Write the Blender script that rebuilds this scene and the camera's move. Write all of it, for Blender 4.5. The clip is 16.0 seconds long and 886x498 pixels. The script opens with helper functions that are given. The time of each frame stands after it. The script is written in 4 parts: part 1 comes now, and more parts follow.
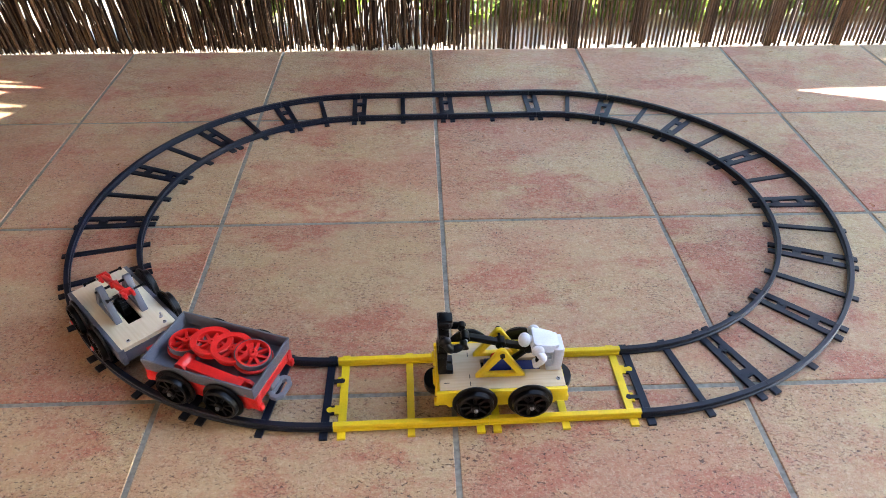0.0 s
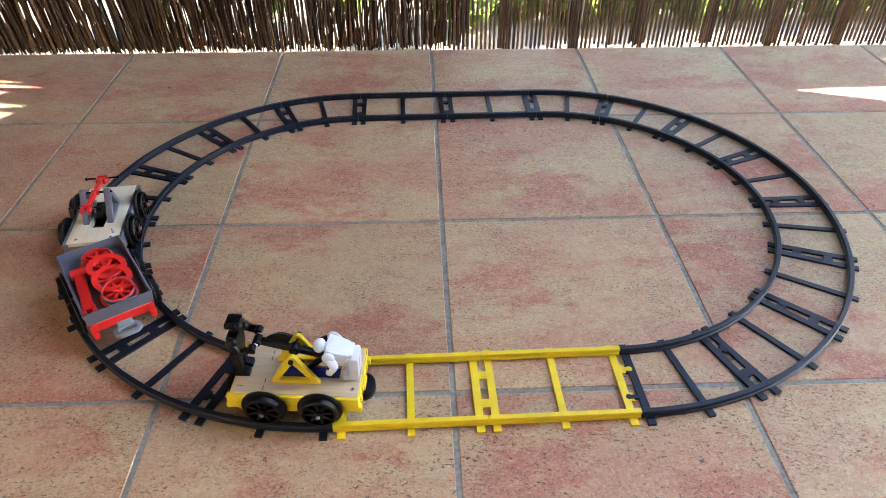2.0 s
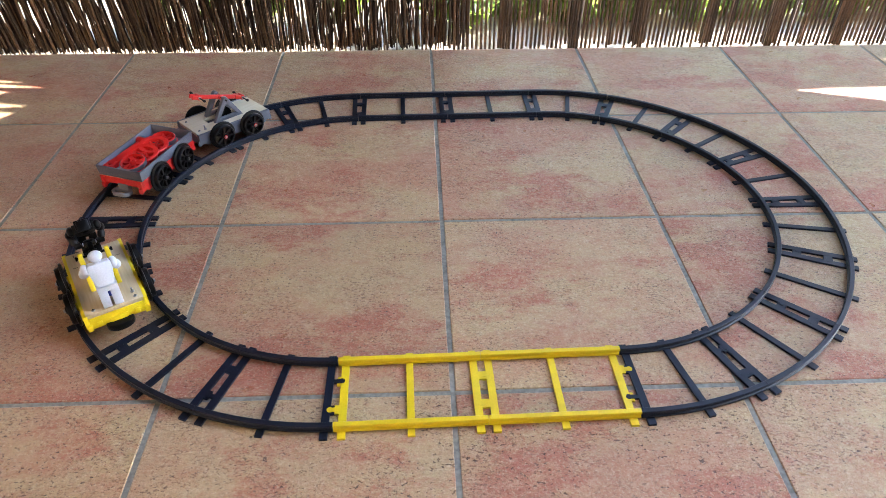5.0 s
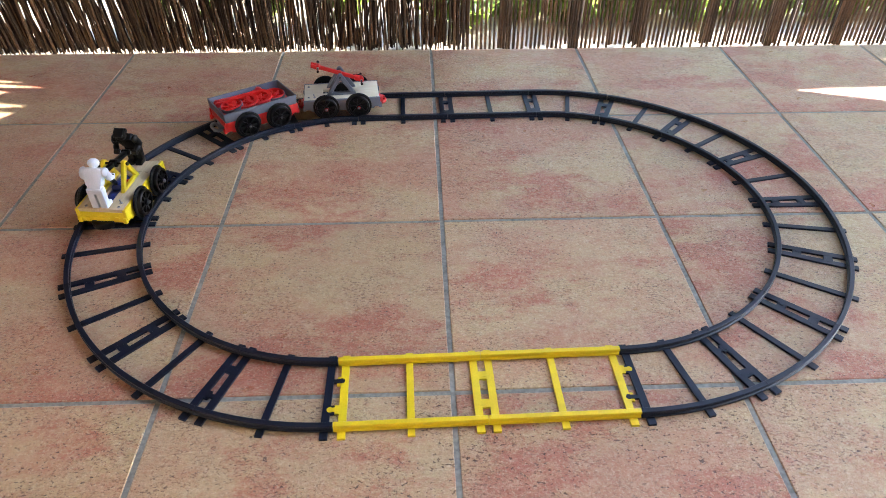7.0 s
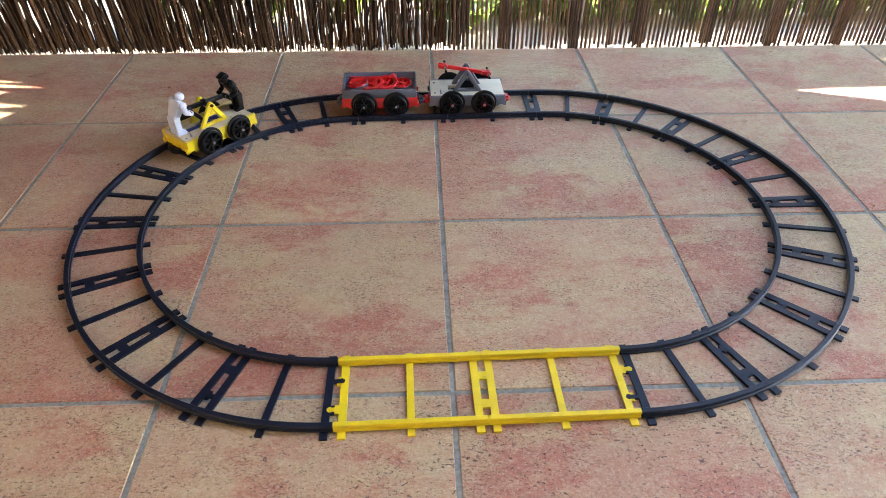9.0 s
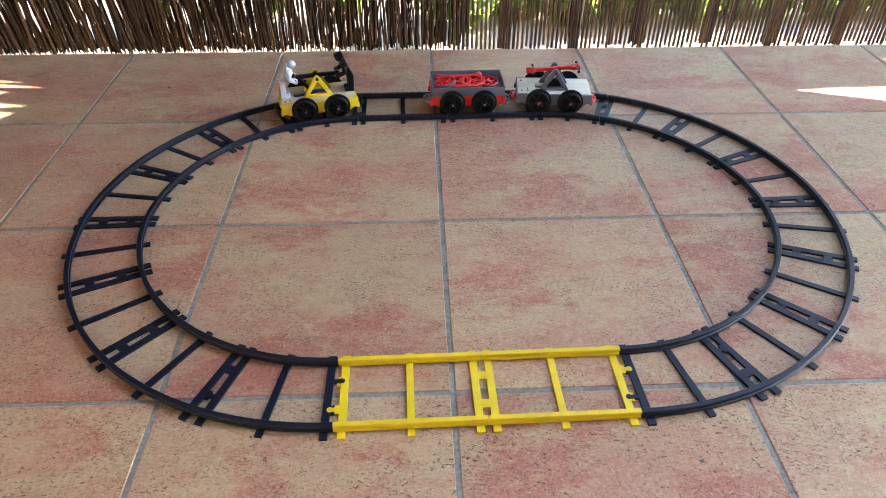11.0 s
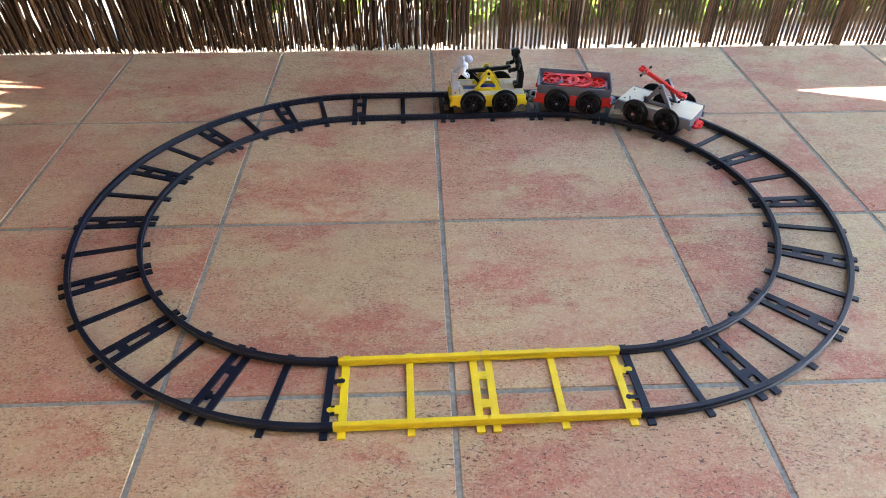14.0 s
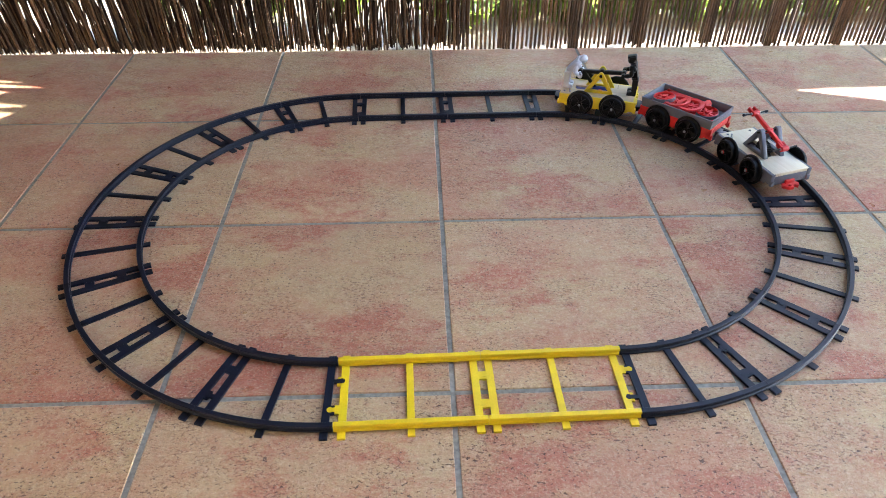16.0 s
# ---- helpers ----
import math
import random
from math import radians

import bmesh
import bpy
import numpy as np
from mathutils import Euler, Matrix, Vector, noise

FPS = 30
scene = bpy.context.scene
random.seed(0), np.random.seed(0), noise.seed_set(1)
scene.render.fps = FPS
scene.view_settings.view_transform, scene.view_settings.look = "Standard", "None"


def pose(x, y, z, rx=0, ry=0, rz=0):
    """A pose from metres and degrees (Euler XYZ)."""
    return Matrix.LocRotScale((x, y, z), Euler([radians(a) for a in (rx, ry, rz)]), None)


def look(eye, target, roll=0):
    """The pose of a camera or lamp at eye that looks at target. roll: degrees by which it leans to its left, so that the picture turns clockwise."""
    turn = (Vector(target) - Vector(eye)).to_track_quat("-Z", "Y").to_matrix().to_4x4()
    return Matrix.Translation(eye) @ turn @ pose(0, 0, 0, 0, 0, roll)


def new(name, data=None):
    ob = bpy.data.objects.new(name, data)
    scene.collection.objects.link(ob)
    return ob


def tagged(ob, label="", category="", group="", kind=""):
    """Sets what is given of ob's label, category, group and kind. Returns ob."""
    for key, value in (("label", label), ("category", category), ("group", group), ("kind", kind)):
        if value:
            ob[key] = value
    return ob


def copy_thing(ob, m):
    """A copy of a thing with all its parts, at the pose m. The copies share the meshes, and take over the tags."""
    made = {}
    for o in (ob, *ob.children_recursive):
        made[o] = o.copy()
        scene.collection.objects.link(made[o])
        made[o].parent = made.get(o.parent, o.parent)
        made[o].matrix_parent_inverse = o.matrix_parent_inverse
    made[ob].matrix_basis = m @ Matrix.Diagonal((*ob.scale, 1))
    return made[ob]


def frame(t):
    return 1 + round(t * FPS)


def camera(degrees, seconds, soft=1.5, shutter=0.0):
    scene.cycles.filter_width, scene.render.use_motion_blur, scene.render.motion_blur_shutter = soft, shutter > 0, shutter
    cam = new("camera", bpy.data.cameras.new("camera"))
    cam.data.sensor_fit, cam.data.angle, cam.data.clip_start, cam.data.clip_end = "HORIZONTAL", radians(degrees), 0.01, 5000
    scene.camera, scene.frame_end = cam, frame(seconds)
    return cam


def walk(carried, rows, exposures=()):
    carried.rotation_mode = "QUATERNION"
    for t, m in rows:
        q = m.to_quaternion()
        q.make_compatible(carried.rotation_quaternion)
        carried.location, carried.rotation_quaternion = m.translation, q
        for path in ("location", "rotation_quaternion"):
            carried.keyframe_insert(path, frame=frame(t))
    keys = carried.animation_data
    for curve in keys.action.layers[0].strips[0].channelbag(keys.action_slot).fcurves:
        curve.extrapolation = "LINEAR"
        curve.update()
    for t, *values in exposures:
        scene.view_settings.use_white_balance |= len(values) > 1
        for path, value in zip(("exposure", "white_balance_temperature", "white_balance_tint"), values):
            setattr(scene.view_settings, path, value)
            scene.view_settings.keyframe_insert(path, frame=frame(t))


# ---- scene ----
cam = camera(65.85, 16.0, 0.95)
walk(cam, [(0.0, pose(-0.0338, -0.50995, 0.61504, 51.542, -0.205, -2.264)),
           (16.0, pose(-0.0338, -0.50995, 0.61504, 51.542, -0.205, -2.264))],
     exposures=[(0.0, 4.19, 5990, 11), (16.0, 4.19, 5990, 11)])

# ---- world and sun ----
SUN_AZ, SUN_EL = radians(63), radians(22)
world = bpy.data.worlds.new("sky")
scene.world = world
world.use_nodes = True
wn = world.node_tree.nodes
sky = wn.new("ShaderNodeTexSky")
sky.sky_type, sky.sun_disc = "NISHITA", False
sky.sun_elevation, sky.sun_rotation = SUN_EL, SUN_AZ
world.node_tree.links.new(sky.outputs[0], wn["Background"].inputs[0])
wn["Background"].inputs[1].default_value = 0.15
sun_data = bpy.data.lights.new("sun", "SUN")
sun_data.energy, sun_data.angle, sun_data.color = 4.0, radians(0.5), (1.0, 0.94, 0.84)
sun = new("sun", sun_data)
sun_way = Vector((math.sin(SUN_AZ) * math.cos(SUN_EL), math.cos(SUN_AZ) * math.cos(SUN_EL), math.sin(SUN_EL)))
sun.matrix_world = look(sun_way * 8, (0, 0, 0))


# ---- materials ----
def material(name, base, rough=0.5, metal=0.0, vary=0.0, vary_scale=40.0, bump=0.0, bump_scale=300.0, tint=None, spec=0.5, random_by=0.0):
    """A surface with colour variation at two scales and a fine relief."""
    mat = bpy.data.materials.new(name)
    mat.use_nodes = True
    nt = mat.node_tree
    n, l = nt.nodes, nt.links
    b = n["Principled BSDF"]
    b.inputs["Roughness"].default_value, b.inputs["Metallic"].default_value = rough, metal
    b.inputs["Specular IOR Level"].default_value = spec
    b.inputs["Base Color"].default_value = (*base, 1)
    co = n.new("ShaderNodeTexCoord")
    if vary:
        tint = tint or tuple(c * (1 - vary) for c in base)
        big, fine = n.new("ShaderNodeTexNoise"), n.new("ShaderNodeTexNoise")
        big.inputs["Scale"].default_value, fine.inputs["Scale"].default_value = vary_scale, vary_scale * 9
        big.inputs["Detail"].default_value = 4
        add = n.new("ShaderNodeMath"); add.operation = "MULTIPLY_ADD"
        add.inputs[1].default_value, add.inputs[2].default_value = 0.5, 0.0
        ad2 = n.new("ShaderNodeMath"); ad2.operation = "MULTIPLY_ADD"; ad2.inputs[1].default_value = 0.5
        mix = n.new("ShaderNodeMix"); mix.data_type = "RGBA"
        mix.inputs["A"].default_value, mix.inputs["B"].default_value = (*base, 1), (*tint, 1)
        ramp = n.new("ShaderNodeMapRange")
        ramp.inputs["From Min"].default_value, ramp.inputs["From Max"].default_value = 0.35, 0.65
        l.new(co.outputs["Object"], big.inputs["Vector"]); l.new(co.outputs["Object"], fine.inputs["Vector"])
        l.new(big.outputs["Fac"], add.inputs[0]); l.new(fine.outputs["Fac"], ad2.inputs[0]); l.new(add.outputs[0], ad2.inputs[2])
        l.new(ad2.outputs[0], ramp.inputs["Value"]); l.new(ramp.outputs[0], mix.inputs["Factor"])
        out = mix.outputs["Result"]
        if random_by:
            info, hsv, rr = n.new("ShaderNodeObjectInfo"), n.new("ShaderNodeHueSaturation"), n.new("ShaderNodeMapRange")
            rr.inputs["To Min"].default_value, rr.inputs["To Max"].default_value = 1 - random_by, 1 + random_by
            l.new(info.outputs["Random"], rr.inputs["Value"]); l.new(rr.outputs[0], hsv.inputs["Value"])
            l.new(out, hsv.inputs["Color"]); out = hsv.outputs[0]
        l.new(out, b.inputs["Base Color"])
        rg = n.new("ShaderNodeMapRange")
        rg.inputs["To Min"].default_value, rg.inputs["To Max"].default_value = rough * 0.85, min(1, rough * 1.2)
        l.new(fine.outputs["Fac"], rg.inputs["Value"]); l.new(rg.outputs[0], b.inputs["Roughness"])
    if bump:
        bn, bp = n.new("ShaderNodeTexNoise"), n.new("ShaderNodeBump")
        bn.inputs["Scale"].default_value, bp.inputs["Strength"].default_value, bp.inputs["Distance"].default_value = bump_scale, bump, 0.001
        l.new(co.outputs["Object"], bn.inputs["Vector"]); l.new(bn.outputs["Fac"], bp.inputs["Height"]); l.new(bp.outputs[0], b.inputs["Normal"])
    return mat


def printed(name, base, rough=0.4, spec=0.5):
    """Printed plastic: even colour with fine layer lines."""
    mat = material(name, base, rough, vary=0.14, vary_scale=60, spec=spec)
    n, l = mat.node_tree.nodes, mat.node_tree.links
    co, wv, bp = n.new("ShaderNodeTexCoord"), n.new("ShaderNodeTexWave"), n.new("ShaderNodeBump")
    wv.bands_direction = "Z"
    wv.inputs["Scale"].default_value = 550
    wv.inputs["Distortion"].default_value = 0.4
    bp.inputs["Strength"].default_value, bp.inputs["Distance"].default_value = 0.25, 0.0002
    l.new(co.outputs["Object"], wv.inputs["Vector"]); l.new(wv.outputs["Fac"], bp.inputs["Height"])
    l.new(bp.outputs[0], n["Principled BSDF"].inputs["Normal"])
    return mat


def tile_material():
    mat = bpy.data.materials.new("terracotta_tile")
    mat.use_nodes = True
    n, l = mat.node_tree.nodes, mat.node_tree.links
    b = n["Principled BSDF"]
    co, info = n.new("ShaderNodeTexCoord"), n.new("ShaderNodeObjectInfo")
    off = n.new("ShaderNodeVectorMath"); off.operation = "MULTIPLY_ADD"
    comb = n.new("ShaderNodeCombineXYZ")
    for i in range(3):
        l.new(info.outputs["Random"], comb.inputs[i])
    off.inputs[1].default_value = (37, 61, 13)
    l.new(comb.outputs[0], off.inputs[0]); l.new(co.outputs["Object"], off.inputs[2])

    def tex(scale, detail, lo, hi, rough=0.6, stretch=None):
        t, r = n.new("ShaderNodeTexNoise"), n.new("ShaderNodeMapRange")
        t.inputs["Scale"].default_value, t.inputs["Detail"].default_value, t.inputs["Roughness"].default_value = scale, detail, rough
        r.inputs["From Min"].default_value, r.inputs["From Max"].default_value = lo, hi
        src = off.outputs[0]
        if stretch:
            m = n.new("ShaderNodeMapping"); m.inputs["Scale"].default_value = stretch
            l.new(src, m.inputs["Vector"]); src = m.outputs[0]
        l.new(src, t.inputs["Vector"]); l.new(t.outputs["Fac"], r.inputs["Value"])
        return r.outputs[0]

    def mix(fac, a, c, amount=1.0):
        m = n.new("ShaderNodeMix"); m.data_type = "RGBA"
        s = n.new("ShaderNodeMath"); s.operation = "MULTIPLY"; s.inputs[1].default_value = amount
        l.new(fac, s.inputs[0]); l.new(s.outputs[0], m.inputs["Factor"])
        if isinstance(a, tuple): m.inputs["A"].default_value = (*a, 1)
        else: l.new(a, m.inputs["A"])
        m.inputs["B"].default_value = (*c, 1)
        return m.outputs["Result"]

    grain = tex(210, 5, 0.25, 0.75, 0.8, (0.75, 1.1, 1))

    def grainy(fac, amount):
        """A patch whose edge breaks up into grain."""
        a = n.new("ShaderNodeMath"); a.operation = "MULTIPLY_ADD"; a.inputs[1].default_value, a.inputs[2].default_value = amount, -amount * 0.5
        d = n.new("ShaderNodeMath"); d.operation = "ADD"; d.use_clamp = True
        l.new(grain, a.inputs[0]); l.new(a.outputs[0], d.inputs[0]); l.new(fac, d.inputs[1])
        return d.outputs[0]

    c = mix(tex(6, 4, 0.38, 0.64), TILE_TAN, TILE_OCHRE, 0.95)
    c = mix(grainy(tex(4.5, 7, 0.455, 0.59, 0.66, (0.8, 1.3, 1)), 0.7), c, TILE_PINK, 0.9)
    c = mix(grainy(tex(5.5, 8, 0.505, 0.60, 0.70, (0.75, 1.35, 1)), 0.8), c, TILE_RED, 0.85)
    c = mix(tex(26, 7, 0.50, 0.66, 0.75, (0.6, 1.4, 1)), c, TILE_RED, 0.35)
    c = mix(tex(95, 6, 0.46, 0.66, 0.8), c, TILE_PALE, 0.35)
    c = mix(tex(280, 5, 0.54, 0.62, 0.75), c, (0.66, 0.53, 0.36), 0.42)
    dash = tex(300, 5, 0.53, 0.585, 0.7, (0.75, 1.2, 1))
    field = tex(14, 6, 0.43, 0.58, 0.72)
    dm = n.new("ShaderNodeMath"); dm.operation = "MULTIPLY"
    l.new(dash, dm.inputs[0]); l.new(field, dm.inputs[1])
    c = mix(dm.outputs[0], c, TILE_DARK, 0.66)
    c = mix(tex(420, 4, 0.55, 0.64, 0.7), c, TILE_DARK, 0.28)
    pits = tex(290, 2.5, 0.625, 0.67, 0.5, (0.8, 1.1, 1))
    mask = tex(11, 5, 0.40, 0.55, 0.7)
    mm = n.new("ShaderNodeMath"); mm.operation = "MULTIPLY"
    l.new(pits, mm.inputs[0]); l.new(mask, mm.inputs[1])
    c = mix(mm.outputs[0], c, (0.055, 0.030, 0.019), 0.8)
    hsv, rr = n.new("ShaderNodeHueSaturation"), n.new("ShaderNodeMapRange")
    rr.inputs["To Min"].default_value, rr.inputs["To Max"].default_value = 0.94, 1.06
    l.new(info.outputs["Random"], rr.inputs["Value"]); l.new(rr.outputs[0], hsv.inputs["Value"]); l.new(c, hsv.inputs["Color"])
    l.new(hsv.outputs[0], b.inputs["Base Color"])
    rg = n.new("ShaderNodeMapRange")
    rg.inputs["To Min"].default_value, rg.inputs["To Max"].default_value = 0.27, 0.46
    l.new(tex(40, 5, 0.3, 0.7), rg.inputs["Value"]); l.new(rg.outputs[0], b.inputs["Roughness"])
    h = n.new("ShaderNodeMath"); h.operation = "SUBTRACT"
    l.new(tex(75, 8, 0.2, 0.8, 0.72), h.inputs[0]); l.new(mm.outputs[0], h.inputs[1])
    b.inputs["Specular IOR Level"].default_value = 0.4
    bp = n.new("ShaderNodeBump"); bp.inputs["Strength"].default_value, bp.inputs["Distance"].default_value = 0.9, 0.0018
    l.new(h.outputs[0], bp.inputs["Height"]); l.new(bp.outputs[0], b.inputs["Normal"])
    return mat


TILE_TAN, TILE_OCHRE, TILE_PINK, TILE_RED, TILE_PALE, TILE_DARK = (0.46, 0.31, 0.168), (0.47, 0.35, 0.175), (0.435, 0.212, 0.122), (0.375, 0.108, 0.064), (0.56, 0.45, 0.29), (0.13, 0.060, 0.034)
M_TILE = tile_material()
M_GROUT = material("grout", (0.30, 0.30, 0.255), 0.85, vary=0.5, vary_scale=22, bump=0.5, bump_scale=500)
M_BLACK = printed("black_plastic", (0.0024, 0.0025, 0.0030), 0.33, 0.22)
M_RAIL = printed("black_track_plastic", (0.0056, 0.0092, 0.0205), 0.42, 0.34)
M_YELLOW = printed("yellow_plastic", (0.78, 0.585, 0.008), 0.38)
M_RED = printed("red_plastic", (0.66, 0.017, 0.014), 0.38)
M_GREY = printed("grey_plastic", (0.112, 0.120, 0.148), 0.42)
M_PALE_GREY = printed("pale_grey_plastic", (0.20, 0.22, 0.25), 0.42)
M_WHITE = printed("white_plastic", (0.62, 0.655, 0.735), 0.42)
M_BLUE = printed("blue_plastic", (0.008, 0.024, 0.20), 0.35)
M_STEEL = material("steel", (0.42, 0.42, 0.43), 0.32, 1.0, vary=0.2, vary_scale=300)
M_DARK = material("dark_hole", (0.01, 0.01, 0.011), 0.7, vary=0.2, vary_scale=200)
M_TWIG = material("brushwood_bark", (0.23, 0.115, 0.042), 0.6, vary=0.6, vary_scale=55, tint=(0.036, 0.019, 0.009), bump=0.6, bump_scale=260, random_by=0.6)
M_STICK = material("honey_stick_bark", (0.19, 0.105, 0.046), 0.55, vary=0.6, vary_scale=55, tint=(0.034, 0.017, 0.008), bump=0.6, bump_scale=260, random_by=0.55)
# darker copy of the bark, shade between the twigs put into the colour
M_BRUSH = material("brushwood_shaded", (0.060, 0.030, 0.013), 0.8, vary=0.6, vary_scale=45, tint=(0.018, 0.009, 0.005), bump=0.6, bump_scale=220)
M_GRAVEL = material("pale_gravel", (0.46, 0.38, 0.27), 0.9, vary=0.5, vary_scale=30, bump=0.8, bump_scale=140)
M_LEAF = material("green_leaf", (0.085, 0.16, 0.022), 0.5, vary=0.5, vary_scale=60, random_by=0.2)
n_, l_ = M_LEAF.node_tree.nodes, M_LEAF.node_tree.links
glow, blend = n_.new("ShaderNodeBsdfTranslucent"), n_.new("ShaderNodeMixShader")
glow.inputs["Color"].default_value = (0.30, 0.42, 0.06, 1)
l_.new(n_["Principled BSDF"].outputs[0], blend.inputs[1]); l_.new(glow.outputs[0], blend.inputs[2])
l_.new(blend.outputs[0], n_["Material Output"].inputs["Surface"])
M_STEM = material("green_stem", (0.09, 0.10, 0.035), 0.7, vary=0.4, vary_scale=60)
# surfaces of the unseen walls and roof, toned to set their bounce
M_BUFF = material("buff_bounce_wall", (0.27, 0.19, 0.13), 0.85, vary=0.12, vary_scale=3, bump=0.4, bump_scale=120)
M_WALL = material("grey_blocker", (0.20, 0.20, 0.20), 0.85, vary=0.12, vary_scale=3, bump=0.4, bump_scale=120)


def plywood(name, base, tint):
    mat = material(name, base, 0.5, vary=0.22, vary_scale=25, tint=tint)
    n, l = mat.node_tree.nodes, mat.node_tree.links
    m = n.new("ShaderNodeMapping"); m.inputs["Scale"].default_value = (0.12, 1.6, 1.0)
    co = n.new("ShaderNodeTexCoord")
    l.new(co.outputs["Object"], m.inputs["Vector"])
    for t in n:
        if t.bl_idname == "ShaderNodeTexNoise":
            l.new(m.outputs[0], t.inputs["Vector"])
    return mat


M_PLY = plywood("birch_plywood", (0.57, 0.46, 0.30), (0.47, 0.36, 0.21))
M_PALE_PLY = plywood("pale_plywood", (0.67, 0.61, 0.455), (0.59, 0.51, 0.345))


# ---- mesh helpers ----
def box(bm, x0, x1, y0, y1, z0, z1, m=None):
    made = bmesh.ops.create_cube(bm, size=1, matrix=(m or Matrix()) @ Matrix.Translation(((x0 + x1) / 2, (y0 + y1) / 2, (z0 + z1) / 2)) @ Matrix.Diagonal((x1 - x0, y1 - y0, z1 - z0, 1)))
    return made["verts"]


def rod(bm, a, b, r, r2=None, sides=16):
    a, b = Vector(a), Vector(b)
    d = b - a
    turn = d.to_track_quat("Z", "Y").to_matrix().to_4x4()
    bmesh.ops.create_cone(bm, cap_ends=True, segments=sides, radius1=r, radius2=r if r2 is None else r2, depth=d.length, matrix=Matrix.Translation((a + b) / 2) @ turn)


def ball(bm, at, r, scale=(1, 1, 1), sub=2):
    bmesh.ops.create_icosphere(bm, subdivisions=sub, radius=r, matrix=Matrix.Translation(at) @ Matrix.Diagonal((*scale, 1)))


def prism(bm, outline, lo, hi, axis="z", m=None):
    """An outline in a plane, drawn out from lo to hi along an axis."""
    put = {"z": lambda u, v, w: (u, v, w), "y": lambda u, v, w: (u, w, v), "x": lambda u, v, w: (w, u, v)}[axis]
    m = m or Matrix()
    low = [bm.verts.new(m @ Vector(put(u, v, lo))) for u, v in outline]
    top = [bm.verts.new(m @ Vector(put(u, v, hi))) for u, v in outline]
    k = len(outline)
    bm.faces.new(low[::-1]); bm.faces.new(top)
    for i in range(k):
        bm.faces.new((low[i], low[(i + 1) % k], top[(i + 1) % k], top[i]))


def lathe(bm, profile, sides=40, closed=True):
    """A profile of (radius, y) turned about the y axis."""
    rings = [[bm.verts.new((r * math.sin(2 * math.pi * i / sides), y, r * math.cos(2 * math.pi * i / sides))) for i in range(sides)] for r, y in profile]
    k = len(rings)
    for j in range(k if closed else k - 1):
        a, b = rings[j], rings[(j + 1) % k]
        for i in range(sides):
            bm.faces.new((a[i], a[(i + 1) % sides], b[(i + 1) % sides], b[i]))


def sweep(bm, path, profile):
    """A closed profile of (side, up) carried along a list of (point, direction angle)."""
    rings = []
    for (x, y), a in path:
        nx, ny = -math.sin(a), math.cos(a)
        rings.append([bm.verts.new((x + nx * u, y + ny * u, v)) for u, v in profile])
    k = len(profile)
    for a, b in zip(rings, rings[1:]):
        for i in range(k):
            bm.faces.new((a[i], a[(i + 1) % k], b[(i + 1) % k], b[i]))
    bm.faces.new(rings[0][::-1]); bm.faces.new(rings[-1])


def mesh_of(name, bm, mat, bevel=0.0, smooth=True):
    bmesh.ops.recalc_face_normals(bm, faces=bm.faces)
    if bevel:
        sharp = [e for e in bm.edges if len(e.link_faces) == 2 and e.calc_face_angle(0) > radians(50)]
        bmesh.ops.bevel(bm, geom=sharp, offset=bevel, segments=2, affect="EDGES", profile=0.5, clamp_overlap=True)
    me = bpy.data.meshes.new(name)
    bm.to_mesh(me)
    bm.free()
    me.materials.append(mat)
    if smooth:
        me.shade_smooth()
        me.set_sharp_from_angle(angle=radians(26))
    return me


def part(name, bm, mat, parent=None, label="", bevel=0.0, at=None, smooth=True):
    ob = new(name, mesh_of(name, bm, mat, bevel, smooth))
    ob.parent = parent
    if at is not None:
        ob.matrix_basis = at
    if label:
        tagged(ob, label)
    return ob


def fresh():
    return bmesh.new()


# ---- the oval track: plan ----
TILE = 0.333
CX, CY, TURN = 0.08778 * TILE, 1.06153 * TILE, 0.018307
RAD, LEN = 0.35208, 0.16845
RAIL_AT, RAIL_TOP = 0.0468, 0.0120
ARC = math.pi * RAD
OVAL = Matrix.Translation((CX, CY, 0)) @ Matrix.Rotation(TURN, 4, "Z")


def on_track(s):
    """Place and heading on the oval's middle line, s metres from the middle of the yellow side, clockwise."""
    s %= 4 * LEN + 2 * ARC
    if s < LEN:
        return Vector((-s, -RAD, 0)), math.pi
    s -= LEN
    if s < ARC:
        a = 1.5 * math.pi - s / RAD
        return Vector((-LEN + RAD * math.cos(a), RAD * math.sin(a), 0)), a - math.pi / 2
    s -= ARC
    if s < 2 * LEN:
        return Vector((-LEN + s, RAD, 0)), 0.0
    s -= 2 * LEN
    if s < ARC:
        a = 0.5 * math.pi - s / RAD
        return Vector((LEN + RAD * math.cos(a), RAD * math.sin(a), 0)), a - math.pi / 2
    s -= ARC
    return Vector((LEN - s, -RAD, 0)), math.pi


# ---- ground, floor slab, unseen light-blocking walls and roof ----
bm = fresh()
bmesh.ops.create_grid(bm, x_segments=60, y_segments=60, size=300)
ground = part("ground", bm, M_GRAVEL, at=Matrix.Translation((0, 0, -0.012)), smooth=False)
tagged(ground, "pale sunlit gravel ground beyond the terrace", "ground", kind="structure")

I0, I1, J0, J1 = -5, 8, -6, 2
bm = fresh()
box(bm, I0 * TILE, (I1 + 1) * TILE, J0 * TILE, (J1 + 1) * TILE - 0.004, -0.011, -0.0014)
floor = part("floor", bm, M_GROUT, smooth=False)
tagged(floor, "terrace floor of mottled terracotta tiles with grey grout", "floor", kind="structure")

